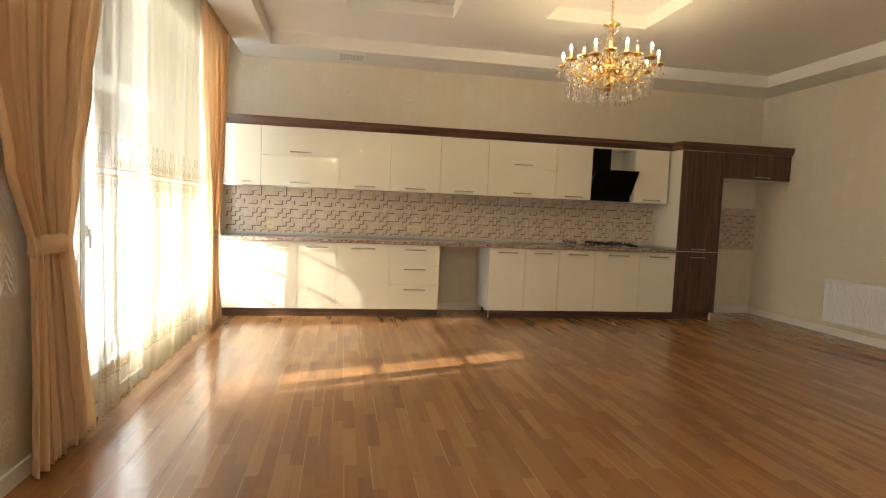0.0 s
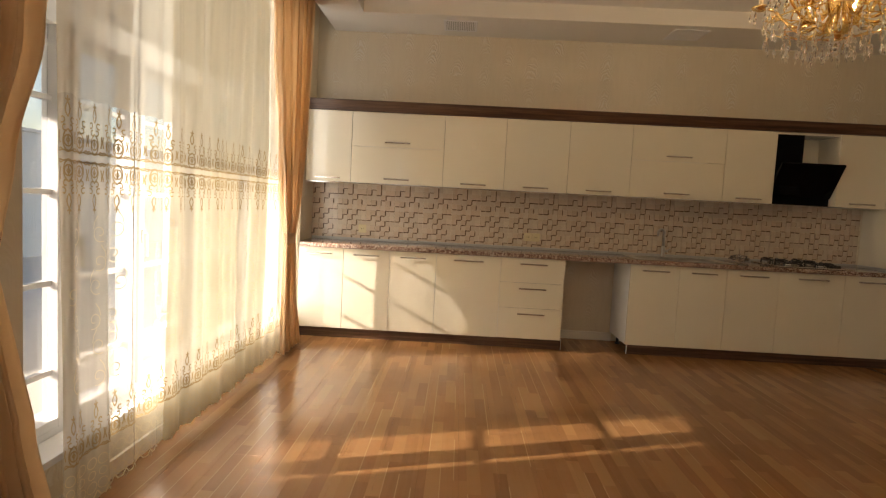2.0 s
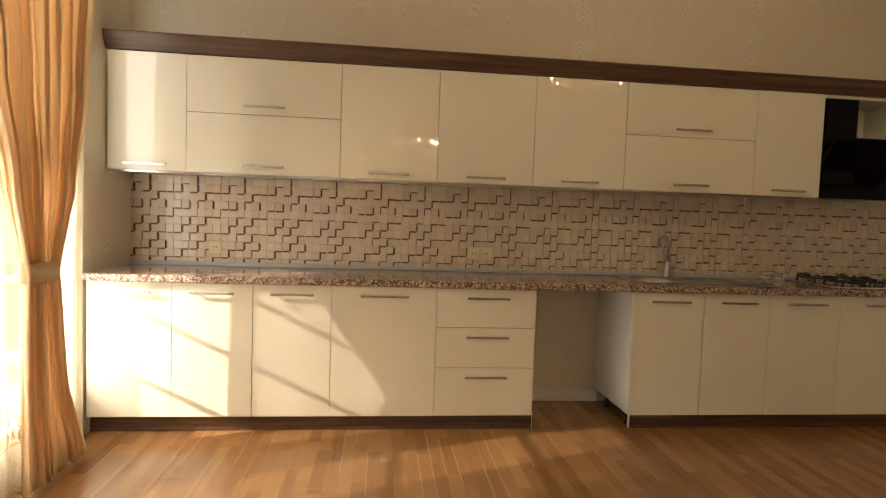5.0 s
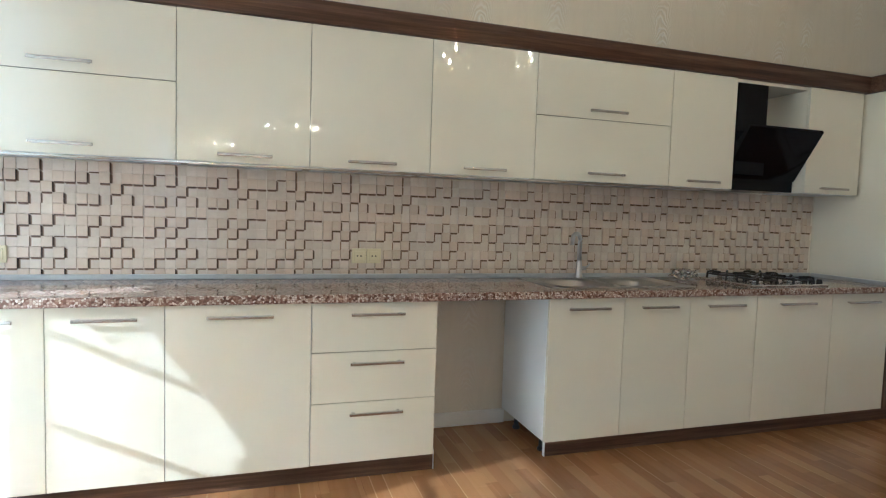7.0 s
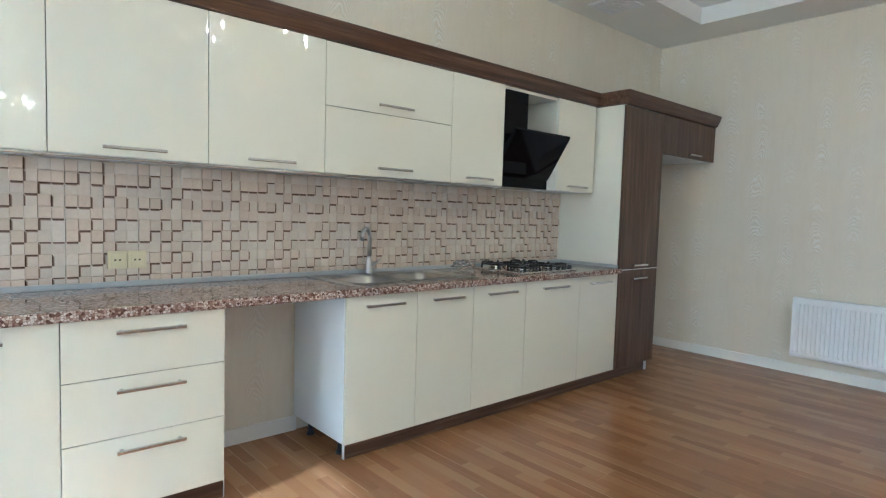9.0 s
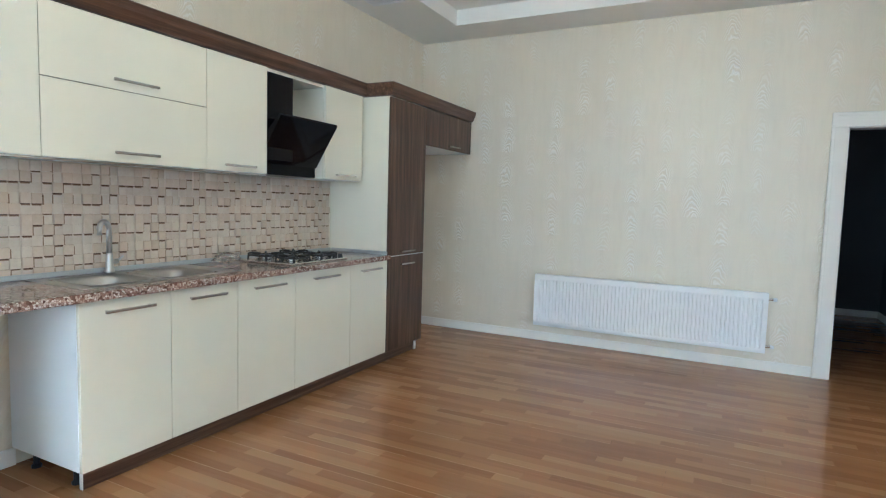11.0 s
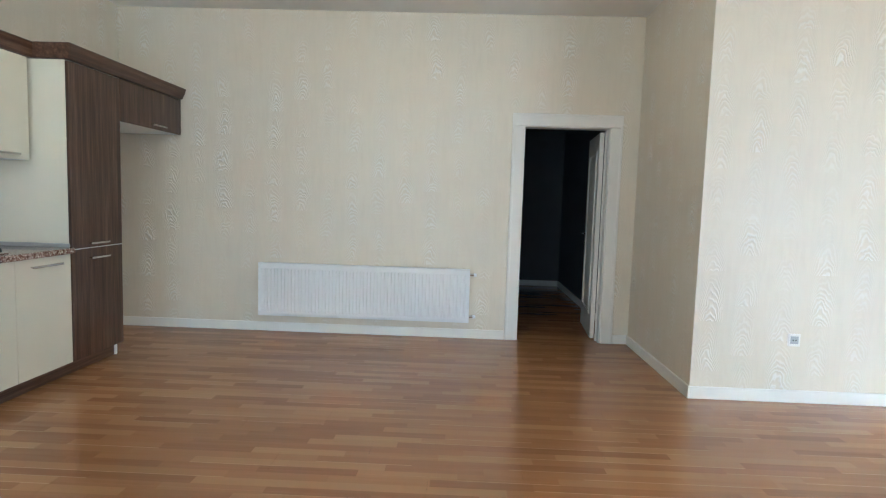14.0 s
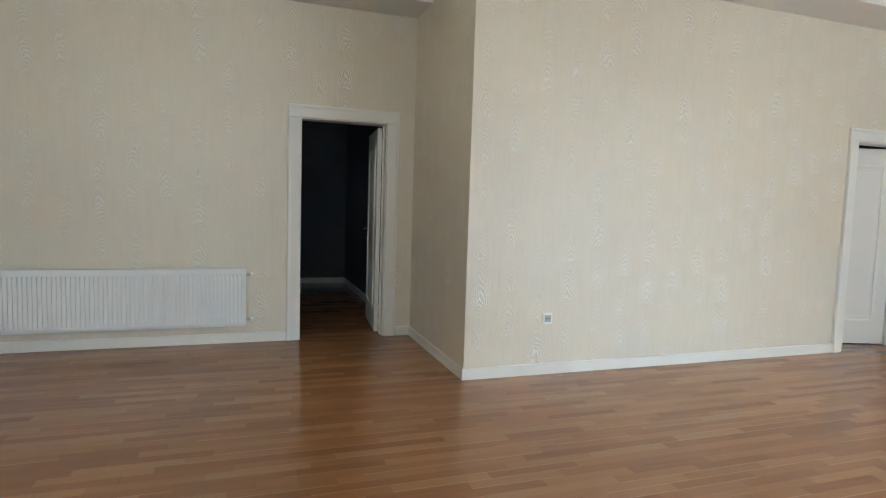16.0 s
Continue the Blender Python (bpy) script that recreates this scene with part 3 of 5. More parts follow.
part("end_panel", sheet(bmesh.new(), lambda u, v: sheer_fn(SEAM2 + u * (1 - SEAM2), v), 70, 30), SHEER_MID, curtain, "thinner end panel", smooth=True)
part("gathered_edge", sheet(bmesh.new(), lambda u, v: sheer_at(SH1 - 0.045 + 0.05 * u, hem(SH1) + (3.12 - hem(SH1)) * v) + Vector((0.004 + 0.012 * math.sin(u * 9), 0, 0)), 12, 30), SHEER, curtain, "doubled side hem", smooth=True)


def ribbon(bm, pts, half, y0, z0, sy, sz, flip):
    """A flat stitched line on the sheer: motif coordinates to cloth."""
    out = []
    n = len(pts)
    for i, (a, b) in enumerate(pts):
        pa, pb = pts[max(i - 1, 0)], pts[min(i + 1, n - 1)]
        dx, dy = pb[0] - pa[0], pb[1] - pa[1]
        d = math.hypot(dx, dy) or 1.0
        nx, ny = -dy / d * half, dx / d * half
        row = []
        for s in (-1, 1):
            yy, zz = y0 + (a + s * nx) * sy, z0 + (b + s * ny) * sz * flip
            p = sheer_at(yy, zz)
            p.x += 0.004
            row.append(bm.verts.new(p))
        out.append(row)
    for A, B in zip(out, out[1:]):
        bm.faces.new((A[0], A[1], B[1], B[0]))


def arc(cx, cy, r, a0, a1, n=9, r2=None):
    r2 = r if r2 is None else r2
    return [(cx + (r + (r2 - r) * i / n) * math.cos(radians(a0 + (a1 - a0) * i / n)), cy + (r + (r2 - r) * i / n) * math.sin(radians(a0 + (a1 - a0) * i / n))) for i in range(n + 1)]


def motif():
    """Strokes of one damask figure in a cell 1 wide and 2.2 high."""
    out = []
    for s in (-1, 1):
        def m(pts):
            return [(s * a, b) for a, b in pts]
        out.append(m([(0.66 * a, b) for a, b in arc(0.0, 0.42, 0.40, -90, 80, 12)]))             # shield
        out.append(m(arc(0.0, 0.42, 0.22, -90, 90, 8)))
        out.append(m(arc(0.16, 0.95, 0.17, 200, 480, 12, 0.07)))      # scrolls
        out.append(m(arc(0.28, 1.25, 0.16, -60, -330, 12, 0.06)))
        out.append(m([(0.0, 1.35), (0.09, 1.5), (0.12, 1.66), (0.07, 1.82), (0.0, 1.95)]))   # bud
        out.append(m([(0.0, 1.95), (0.07, 2.03), (0.12, 2.05)]))
        out.append(m([(0.42, 0.3), (0.48, 0.55), (0.44, 0.8)]))
        out.append(m(arc(0.40, 0.02, 0.10, 180, 20, 6)))
    out.append([(0.0, 1.95), (0.0, 2.18)])
    out.append([(0.0, 0.25), (0.0, 0.62)])
    out.append([(-0.5, 0.0), (-0.25, 0.05), (0.0, -0.02), (0.25, 0.05), (0.5, 0.0)])
    out.append([(0.0, 0.55), (-0.09, 0.44), (0.0, 0.33), (0.09, 0.44), (0.0, 0.55)])
    return out


MOTIF = motif()
PITCH = 0.078
bands = ((1.415, 1, "upper_embroidery"), (1.385, -1, "lower_embroidery"), (0.255, 1, "hem_embroidery"))
for z0, flip, nm in bands:
    bm = bmesh.new()
    for i in range(int((SH1 - SH0) / PITCH)):
        for pts in MOTIF:
            ribbon(bm, pts, 0.032, SH0 + PITCH * (i + 0.5), z0, PITCH, 0.089, flip)
    tagged(part(nm, bm, LACE, curtain, "brown and ivory embroidered damask figures"), kind="stuff")
bm = bmesh.new()
rng = random.Random(5)
for i in range(int((SH1 - SH0) / 0.14)):
    for j in range(6):
        yc, zc = SH0 + 0.14 * (i + 0.5) + rng.uniform(-0.02, 0.02), 0.55 + 0.115 * j + rng.uniform(-0.015, 0.015)
        s = 1 if (i + j) % 2 else -1
        ribbon(bm, [(s * a, b) for a, b in arc(0, 0, 0.5, -120, 290, 14, 0.12)], 0.028, yc, zc, 0.075, 0.075, 1)
        ribbon(bm, [(s * 0.1, 0.9), (s * 0.35, 0.55), (s * 0.42, 0.2)], 0.028, yc, zc, 0.075, 0.075, 1)
tagged(part("scroll_embroidery", bm, LACE_PALE, curtain, "pale embroidered scrolls"), kind="stuff")
bm = bmesh.new()
for i in range(int((SH1 - SH0) / 0.05)):
    yc = SH0 + 0.05 * (i + 0.5)
    for zc, r in ((0.10, 0.5), (0.15, 0.38), (0.20, 0.48)):
        ribbon(bm, arc(0, 0, r, 0, 360, 10), 0.035, yc, zc, 0.045, 0.045, 1)
    ribbon(bm, [(-0.5, 0.1), (-0.2, -0.35), (0.2, -0.35), (0.5, 0.1)], 0.06, yc, 0.072, 0.05, 0.05, 1)
tagged(part("lace_edge", bm, LACE_PALE, curtain, "scalloped lace hem"), kind="stuff")


def drape(name, profile, base_x, folds, depth, label, tie_z, seed):
    """A heavy curtain gathered by a tie; profile: (z, y0, y1) from the floor up."""
    zs = [p[0] for p in profile]

    def edge(z, k):
        for p, q in zip(profile, profile[1:]):
            if p[0] <= z <= q[0]:
                f = (z - p[0]) / (q[0] - p[0])
                f = f * f * (3 - 2 * f) if abs(p[0] - tie_z) > 0.04 and abs(q[0] - tie_z) > 0.04 else f
                return p[k] + (q[k] - p[k]) * f
        return profile[-1][k]
    th = thing(name, (base_x, (profile[0][1] + profile[0][2]) / 2, zs[0]), label, "curtain", "drapes beside the window")
    rr = random.Random(seed)
    ph = [rr.uniform(0, 6.28) for _ in range(4)]

    def fn(u, v):
        z = zs[0] + (zs[-1] - zs[0]) * v
        a, b = edge(z, 1), edge(z, 2)
        w = b - a
        d = depth * (0.45 + 0.55 * min(1.0, w / 0.5))
        uu = u + 0.03 * math.sin(u * 9 + ph[3]) + 0.012 * math.sin(z * 2.2 + ph[1])
        x = base_x + d * (0.62 * math.sin(2 * math.pi * folds * uu + ph[0] + 0.25 * math.sin(z * 1.7)) + 0.38 * math.sin(2 * math.pi * folds * 1.73 * uu + ph[1]) + 0.18 * math.sin(2 * math.pi * folds * 3.1 * uu + ph[2]))
        y = a + w * u + 0.012 * math.sin(2 * math.pi * folds * 2 * u + ph[2])
        return Vector((x, y, z))
    ob = part("cloth", sheet(bmesh.new(), fn, 150, 70), DRAPE, th, smooth=True)
    so = ob.modifiers.new("thick", "SOLIDIFY")
    so.thickness = 0.003
    a, b = edge(tie_z, 1) - 0.012, edge(tie_z, 2) + 0.012
    bm = bmesh.new()
    path = []
    for i in range(28):
        t = 2 * math.pi * i / 28
        path.append((base_x + (depth * 0.62 + 0.016) * math.cos(t), (a + b) / 2 + (b - a) / 2 * math.sin(t)))
    for h, (zlo, zhi) in enumerate(((-0.042, 0.042),)):
        lo = [bm.verts.new((x, y, tie_z + zlo + 0.006 * math.sin(i))) for i, (x, y) in enumerate(path)]
        hi = [bm.verts.new((x, y, tie_z + zhi + 0.006 * math.sin(i + 1))) for i, (x, y) in enumerate(path)]
        for i in range(28):
            bm.faces.new((lo[i], lo[(i + 1) % 28], hi[(i + 1) % 28], hi[i]))
    tb = part("tie_band", bm, DRAPE, th, "matching peach tie-back band", smooth=True)
    so = tb.modifiers.new("thick", "SOLIDIFY")
    so.thickness = 0.006
    return th


drape("drape_curtain", [(0.03, 3.34, 3.90), (0.5, 3.35, 3.80), (1.04, 3.35, 3.65), (1.34, 3.17, 3.72), (1.8, 3.05, 3.86), (2.3, 2.98, 3.98), (3.12, 2.95, 4.05)], -0.475, 8, 0.036,
      "peach drape tied back beside the sheer curtain, floor length", 1.04, 3)
drape("drape_curtain", [(0.03, 6.44, 6.90), (0.5, 6.45, 6.76), (0.96, 6.47, 6.70), (1.3, 6.36, 6.83), (1.8, 6.24, 6.93), (2.4, 6.12, 7.00), (3.12, 6.02, 7.05)], -0.425, 8, 0.036,
      "peach drape tied back at the kitchen end of the window", 0.96, 8)
rail = thing("curtain_rail", (-0.46, 5.0, 3.14), "white ceiling curtain rail hidden in the slot", "curtain rail")
part("track", boxed(-0.525, -0.485, 2.9, 7.1, 3.13, 3.155), PVC, rail)
part("track", boxed(-0.45, -0.41, 2.9, 7.1, 3.13, 3.155), PVC, rail)

# ---------------------------------------------------------------- kitchen
FRONT, BACK, UPF = 7.20, NY, 7.44
CAB0, CAB1 = 0.10, 0.85


def bar_handle(parent, x0, x1, y, z):
    bm = bmesh.new()
    box(bm, x0, x1, y - 0.032, y - 0.022, z - 0.007, z + 0.007, 0.003)
    for x in (x0 + 0.02, x1 - 0.02):
        box(bm, x - 0.006, x + 0.006, y - 0.024, y, z - 0.005, z + 0.005, 0.001)
    part("handle", bm, HANDLE, parent, "satin nickel bar handle")


def base_cabinet(x0, x1, doors, label):
    """doors: list of (xa, xb) leaves, or 'drawers'."""
    th = thing("base_cabinet", ((x0 + x1) / 2, FRONT, CAB0), label, "cabinet", "kitchen base cabinets")
    t = 0.018
    ya = FRONT + 0.021
    part("side_panel", boxed(x0 + 0.001, x0 + t, ya, BACK - 0.03, CAB0, CAB1 - 0.002), WHITE_BOARD, th, "white melamine side")
    part("side_panel", boxed(x1 - t, x1 - 0.001, ya, BACK - 0.03, CAB0, CAB1 - 0.002), WHITE_BOARD, th, "white melamine side")
    part("bottom_panel", boxed(x0 + t, x1 - t, ya, BACK - 0.03, CAB0, CAB0 + t), WHITE_BOARD, th)
    part("back_panel", boxed(x0 + t, x1 - t, BACK - 0.04, BACK - 0.031, CAB0 + t, CAB1 - 0.002), WHITE_BOARD, th)
    if doors == "drawers":
        zs = (CAB0, 0.385, 0.62, CAB1 - 0.004)
        for za, zb in zip(zs, zs[1:]):
            f = part("drawer_front", boxed(x0 + 0.0015, x1 - 0.0015, FRONT, FRONT + 0.019, za + 0.0015, zb - 0.0015, 0.0015), CREAM, th)
            c = (x0 + x1) / 2
            bar_handle(f, c - 0.12, c + 0.13, FRONT, zb - 0.052)
    else:
        for xa, xb in doors:
            f = part("door", boxed(xa + 0.0015, xb - 0.0015, FRONT, FRONT + 0.019, CAB0, CAB1 - 0.004, 0.0015), CREAM, th)
            c, w = (xa + xb) / 2, xb - xa
            h = min(0.27, w * 0.55) / 2
            bar_handle(f, c - h, c + h, FRONT, CAB1 - 0.055)
    for x in (x0 + 0.06, x1 - 0.06):
        for y in (FRONT + 0.14, BACK - 0.12):
            bm = bmesh.new()
            lathe(bm, [(0.022, 0.0), (0.022, 0.012), (0.014, 0.02), (0.014, 0.085), (0.024, CAB0 - 0.0005)], x, y, 10)
            part("foot", bm, BLACK, th, "black adjustable plastic foot")
    return th


lower = [-0.543, -0.10, 0.33, 0.76, 1.354, 1.94]
base_cabinet(lower[0], lower[2], [(lower[0], lower[1]), (lower[1], lower[2])], "glossy cream two-door base cabinet by the window wall")
base_cabinet(lower[2], lower[3], [(lower[2], lower[3])], "glossy cream one-door base cabinet in the sun")
base_cabinet(lower[3], lower[4], [(lower[3], lower[4])], "wide glossy cream one-door base cabinet")
base_cabinet(lower[4], lower[5], "drawers", "glossy cream base cabinet with three drawers")
right = [2.535, 2.98, 3.405, 3.875, 4.46, 4.945]
base_cabinet(right[0], right[2], [(right[0], right[1]), (right[1], right[2])], "glossy cream two-door sink cabinet with white side")
base_cabinet(right[2], right[3], [(right[2], right[3])], "glossy cream one-door base cabinet beside the sink")
base_cabinet(right[3], right[4], [(right[3], right[4])], "glossy cream base cabinet under the gas hob")
base_cabinet(right[4], right[5], [(right[4], right[5])], "glossy cream base cabinet beside the tall unit")

for x0, x1 in ((-0.548, 1.955), (2.57, 5.50)):
    th = thing("plinth", ((x0 + x1) / 2, FRONT + 0.06, 0), "dark walnut plinth board under the base cabinets", "plinth", "kitchen plinths")
    part("board", boxed(x0, x1, FRONT + 0.055, FRONT + 0.071, 0.001, CAB0 - 0.001, 0.001), WALNUT_H, th)
    for x in (x0, x1):
        part("end_cap", boxed(x - 0.004 if x == x0 else x, x if x == x0 else x + 0.004, FRONT + 0.053, FRONT + 0.073, 0.001, CAB0 - 0.001), ALUMINIUM, th, "bright aluminium end strip")

# worktop with a cut-out for the sink
SK = (2.63, 3.47, 7.29, 7.715)
top = thing("worktop", (2.2, 7.47, CAB1), "brown and red mosaic-patterned laminate worktop with rounded edge", "worktop")
bm = bmesh.new()
WY0, WZ0, WZ1 = 7.165, CAB1, 0.89
bw = 0.008
box(bm, -0.548, SK[0], WY0, BACK - 0.002, WZ0, WZ1, bw)
box(bm, SK[1], 4.947, WY0, BACK - 0.002, WZ0, WZ1, bw)
box(bm, SK[0] - 0.012, SK[1] + 0.012, WY0, SK[2], WZ0, WZ1 - 0.0004, bw)
box(bm, SK[0] - 0.012, SK[1] + 0.012, SK[3], BACK - 0.002, WZ0, WZ1 - 0.0004)
part("slab", bm, MOSAIC, top)
part("upstand", boxed(-0.546, 4.93, BACK - 0.030, BACK - 0.014, WZ1, WZ1 + 0.026, 0.005), GREY_PLASTIC, top, "grey plastic sealing strip")
part("side_upstand", boxed(4.930, 4.946, 7.20, BACK - 0.031, WZ1, WZ1 + 0.026, 0.005), GREY_PLASTIC, top, "grey plastic sealing strip")

# sink
sk = thing("kitchen_sink", (3.05, 7.5, WZ1), "stainless steel double-bowl sink set into the worktop", "sink")
bm = bmesh.new()
rx0, rx1, ry0, ry1, rz = SK[0] - 0.03, SK[1] + 0.03, SK[2] - 0.018, SK[3] + 0.012, WZ1 + 0.003
bowls = ((2.66, 2.995), (3.045, 3.38))
by0, by1 = 7.315, 7.655


def rounded(x0, x1, y0, y1, r, n=5):
    pts = []
    for cx, cy, a in ((x1 - r, y1 - r, 0), (x0 + r, y1 - r, 90), (x0 + r, y0 + r, 180), (x1 - r, y0 + r, 270)):
        for i in range(n):
            t = radians(a + 90 * i / (n - 1))
            pts.append((cx + r * math.cos(t), cy + r * math.sin(t)))
    return pts


# rim strips around the bowls
for x0, x1, y0, y1 in ((rx0, bowls[0][0], ry0, ry1), (bowls[0][1], bowls[1][0], by0, by1), (bowls[1][1], rx1, ry0, ry1), (bowls[0][0], bowls[1][1], ry0, by0), (bowls[0][0], bowls[1][1], by1, ry1)):
    box(bm, x0, x1, y0, y1, rz - 0.003, rz)
part("rim", bm, SATIN, sk)
for x0, x1 in bowls:
    bm = bmesh.new()
    prev = None
    for inset, z in ((-0.004, rz + 0.0015), (0.004, rz), (0.012, rz - 0.02), (0.03, rz - 0.13), (0.06, rz - 0.15)):
        ring = [bm.verts.new((px, py, z)) for px, py in rounded(x0 + inset, x1 - inset, by0 + inset, by1 - inset, 0.07)]
        if prev:
            for i in range(len(ring)):
                bm.faces.new((prev[i], prev[(i + 1) % len(ring)], ring[(i + 1) % len(ring)], ring[i]))
        prev = ring
    bm.faces.new(prev)
    bowl = part("bowl", bm, SATIN, sk, smooth=True)
    bm = bmesh.new()
    lathe(bm, [(0.045, rz - 0.1495), (0.045, rz - 0.146), (0.03, rz - 0.1465)], (x0 + x1) / 2, (by0 + by1) / 2, 18)
    part("drain", bm, CHROME, bowl)

# tap
tp = thing("kitchen_tap", (2.985, 7.685, WZ1), "brushed steel swan-neck kitchen tap behind the sink", "tap")
bm = bmesh.new()
lathe(bm, [(0.026, rz), (0.026, rz + 0.012), (0.019, rz + 0.03), (0.017, rz + 0.1), (0.013, rz + 0.11)], 2.985, 7.685, 16)
part("base", bm, SATIN, tp, smooth=True)
bm = bmesh.new()
pts = [(2.985, 7.685, rz + 0.1), (2.985, 7.685, rz + 0.225)]
for i in range(10):
    t = radians(20 * i)
    d = 0.038 * (1 - math.cos(t))
    pts.append((2.985 - 0.92 * d, 7.685 - 0.4 * d, rz + 0.235 + 0.038 * math.sin(t)))
pts.append((pts[-1][0], pts[-1][1], rz + 0.205))
tube(bm, pts, 0.0135, 12)
part("spout", bm, SATIN, tp, smooth=True)
bm = bmesh.new()
tube(bm, [(2.985, 7.685, rz + 0.06), (3.03, 7.685, rz + 0.062)], 0.013, 12)
tube(bm, [(3.03, 7.685, rz + 0.062), (3.045, 7.66, rz + 0.09)], 0.006, 8)
part("lever", bm, SATIN, tp, smooth=True)

# gas hob
hb = thing("gas_hob", (4.17, 7.46, WZ1), "steel four-burner gas hob with black cast pan supports", "hob")
part("plate", boxed(3.87, 4.47, 7.24, 7.72, WZ1, WZ1 + 0.012, 0.005), CHROME, hb)
for bx, by, r in ((4.03, 7.36, 0.045), (4.31, 7.36, 0.055), (4.03, 7.60, 0.055), (4.31, 7.60, 0.035)):
    bm = bmesh.new()
    lathe(bm, [(r, WZ1 + 0.012), (r, WZ1 + 0.022), (r * 0.8, WZ1 + 0.028), (r * 0.75, WZ1 + 0.034)], bx, by, 18)
    burner = part("burner", bm, CHROME, hb, "polished burner ring", smooth=True)
    bm = bmesh.new()
    lathe(bm, [(r * 0.7, WZ1 + 0.030), (r * 0.7, WZ1 + 0.037), (0.002, WZ1 + 0.038)], bx, by, 18)
    part("cap", bm, BLACK, burner, "black burner cap")
for bx, by, r in ((4.03, 7.36, 0.095), (4.31, 7.36, 0.10), (4.03, 7.60, 0.10), (4.31, 7.60, 0.085)):
    bm = bmesh.new()
    zt = WZ1 + 0.046
    for q in range(4):
        ca, sa = math.cos(radians(45 + 90 * q)), math.sin(radians(45 + 90 * q))
        tube(bm, [(bx + ca * r * 1.15, by + sa * r * 1.15, WZ1 + 0.012), (bx + ca * r * 1.12, by + sa * r * 1.12, zt), (bx + ca * r * 0.9, by + sa * r * 0.9, zt + 0.004), (bx + ca * r * 0.35, by + sa * r * 0.35, zt)], 0.0075, 6)
    for k in range(4):
        c0, c1 = radians(45 + 90 * k), radians(135 + 90 * k)
        tube(bm, [(bx + math.cos(c0) * r * 1.13, by + math.sin(c0) * r * 1.13, zt - 0.012), (bx + math.cos(c1) * r * 1.13, by + math.sin(c1) * r * 1.13, zt - 0.012)], 0.006, 6)
    part("pan_support", bm, BLACK, hb, "black cast-iron pan support")
for i in range(4):
    bm = bmesh.new()
    lathe(bm, [(0.018, WZ1 + 0.012), (0.018, WZ1 + 0.018), (0.014, WZ1 + 0.034), (0.012, WZ1 + 0.036)], 4.45, 7.29 + 0.05 * i, 12)
    part("knob", bm, BLACK, hb)

# crumpled clear film by the hob
bm = bmesh.new()
bmesh.ops.create_icosphere(bm, subdivisions=3, radius=1.0)
for v in bm.verts:
    n = noise.noise(v.co * 2.3) * 0.35 + noise.noise(v.co * 5.1) * 0.2
    v.co = Vector((3.70 + v.co.x * 0.085 * (1 + n), 7.60 + v.co.y * 0.065 * (1 + n), WZ1 + 0.036 + v.co.z * 0.034 * (1 + n)))
    v.co.z = max(v.co.z, WZ1 + 0.001)
tagged(part("plastic_bag", bm, BAG), "crumpled clear plastic bag lying on the worktop", "plastic bag")

# upper cabinets
UZ0, UZ1 = 1.465, 2.135
up = [-0.543, -0.11, 0.77, 1.353, 1.95, 2.535, 3.405, 3.872]


def wall_cabinet(x0, x1, kind, label):
    th = thing("wall_cabinet", ((x0 + x1) / 2, UPF, UZ0), label, "cabinet", "kitchen wall cabinets")
    t, ya = 0.018, UPF + 0.021
    part("side_panel", boxed(x0 + 0.001, x0 + t, ya, BACK - 0.001, UZ0, UZ1), CREAM, th)
    part("side_panel", boxed(x1 - t, x1 - 0.001, ya, BACK - 0.001, UZ0, UZ1), CREAM, th)
    part("bottom_panel", boxed(x0 + t, x1 - t, ya, BACK - 0.001, UZ0, UZ0 + t), WHITE_BOARD, th)
    part("top_panel", boxed(x0 + t, x1 - t, ya, BACK - 0.001, UZ1 - t, UZ1), WHITE_BOARD, th)
    part("back_panel", boxed(x0 + t, x1 - t, BACK - 0.01, BACK - 0.001, UZ0 + t, UZ1 - t), WHITE_BOARD, th)
    c = (x0 + x1) / 2
    if kind == "flaps":
        for za, zb in ((UZ0, 1.81), (1.81, UZ1)):
            f = part("flap_door", boxed(x0 + 0.0015, x1 - 0.0015, UPF, UPF + 0.019, za + 0.0015, zb - 0.0015, 0.0015), CREAM, th)
            bar_handle(f, c - 0.12, c + 0.12, UPF, za + 0.045)
    else:
        f = part("door", boxed(x0 + 0.0015, x1 - 0.0015, UPF, UPF + 0.019, UZ0 + 0.0015, UZ1, 0.0015), CREAM, th)
        h = min(0.24, (x1 - x0) * 0.55) / 2
        bar_handle(f, c - h, c + h, UPF, UZ0 + 0.035)
    return th


wall_cabinet(up[0], up[1], "door", "narrow glossy cream wall cabinet by the window wall")
wall_cabinet(up[1], up[2], "flaps", "glossy cream wall cabinet with two lift-up flaps")
for a, b in zip(up[2:5], up[3:6]):
    wall_cabinet(a, b, "door", "glossy cream one-door wall cabinet above the tiles")
wall_cabinet(up[5], up[6], "flaps", "glossy cream wall cabinet with two lift-up flaps above the sink")
wall_cabinet(up[6], up[7], "door", "glossy cream one-door wall cabinet beside the hood")
wall_cabinet(4.452, 4.915, "door", "glossy cream one-door wall cabinet between hood and tall unit")
strip = thing("light_pelmet", (1.7, UPF + 0.02, UZ0), "grey aluminium strip under the wall cabinets", "trim strip")
part("profile", boxed(-0.543, 3.87, UPF + 0.004, UPF + 0.03, UZ0 - 0.012, UZ0 - 0.001, 0.001), STEEL, strip)

# open niche over the hood
th = thing("hood_niche", (4.16, UPF + 0.1, UZ0), "open cream board niche around the hood duct", "cabinet")
part("top_board", boxed(3.873, 4.451, UPF + 0.02, BACK - 0.001, UZ1 - 0.018, UZ1), CREAM, th)
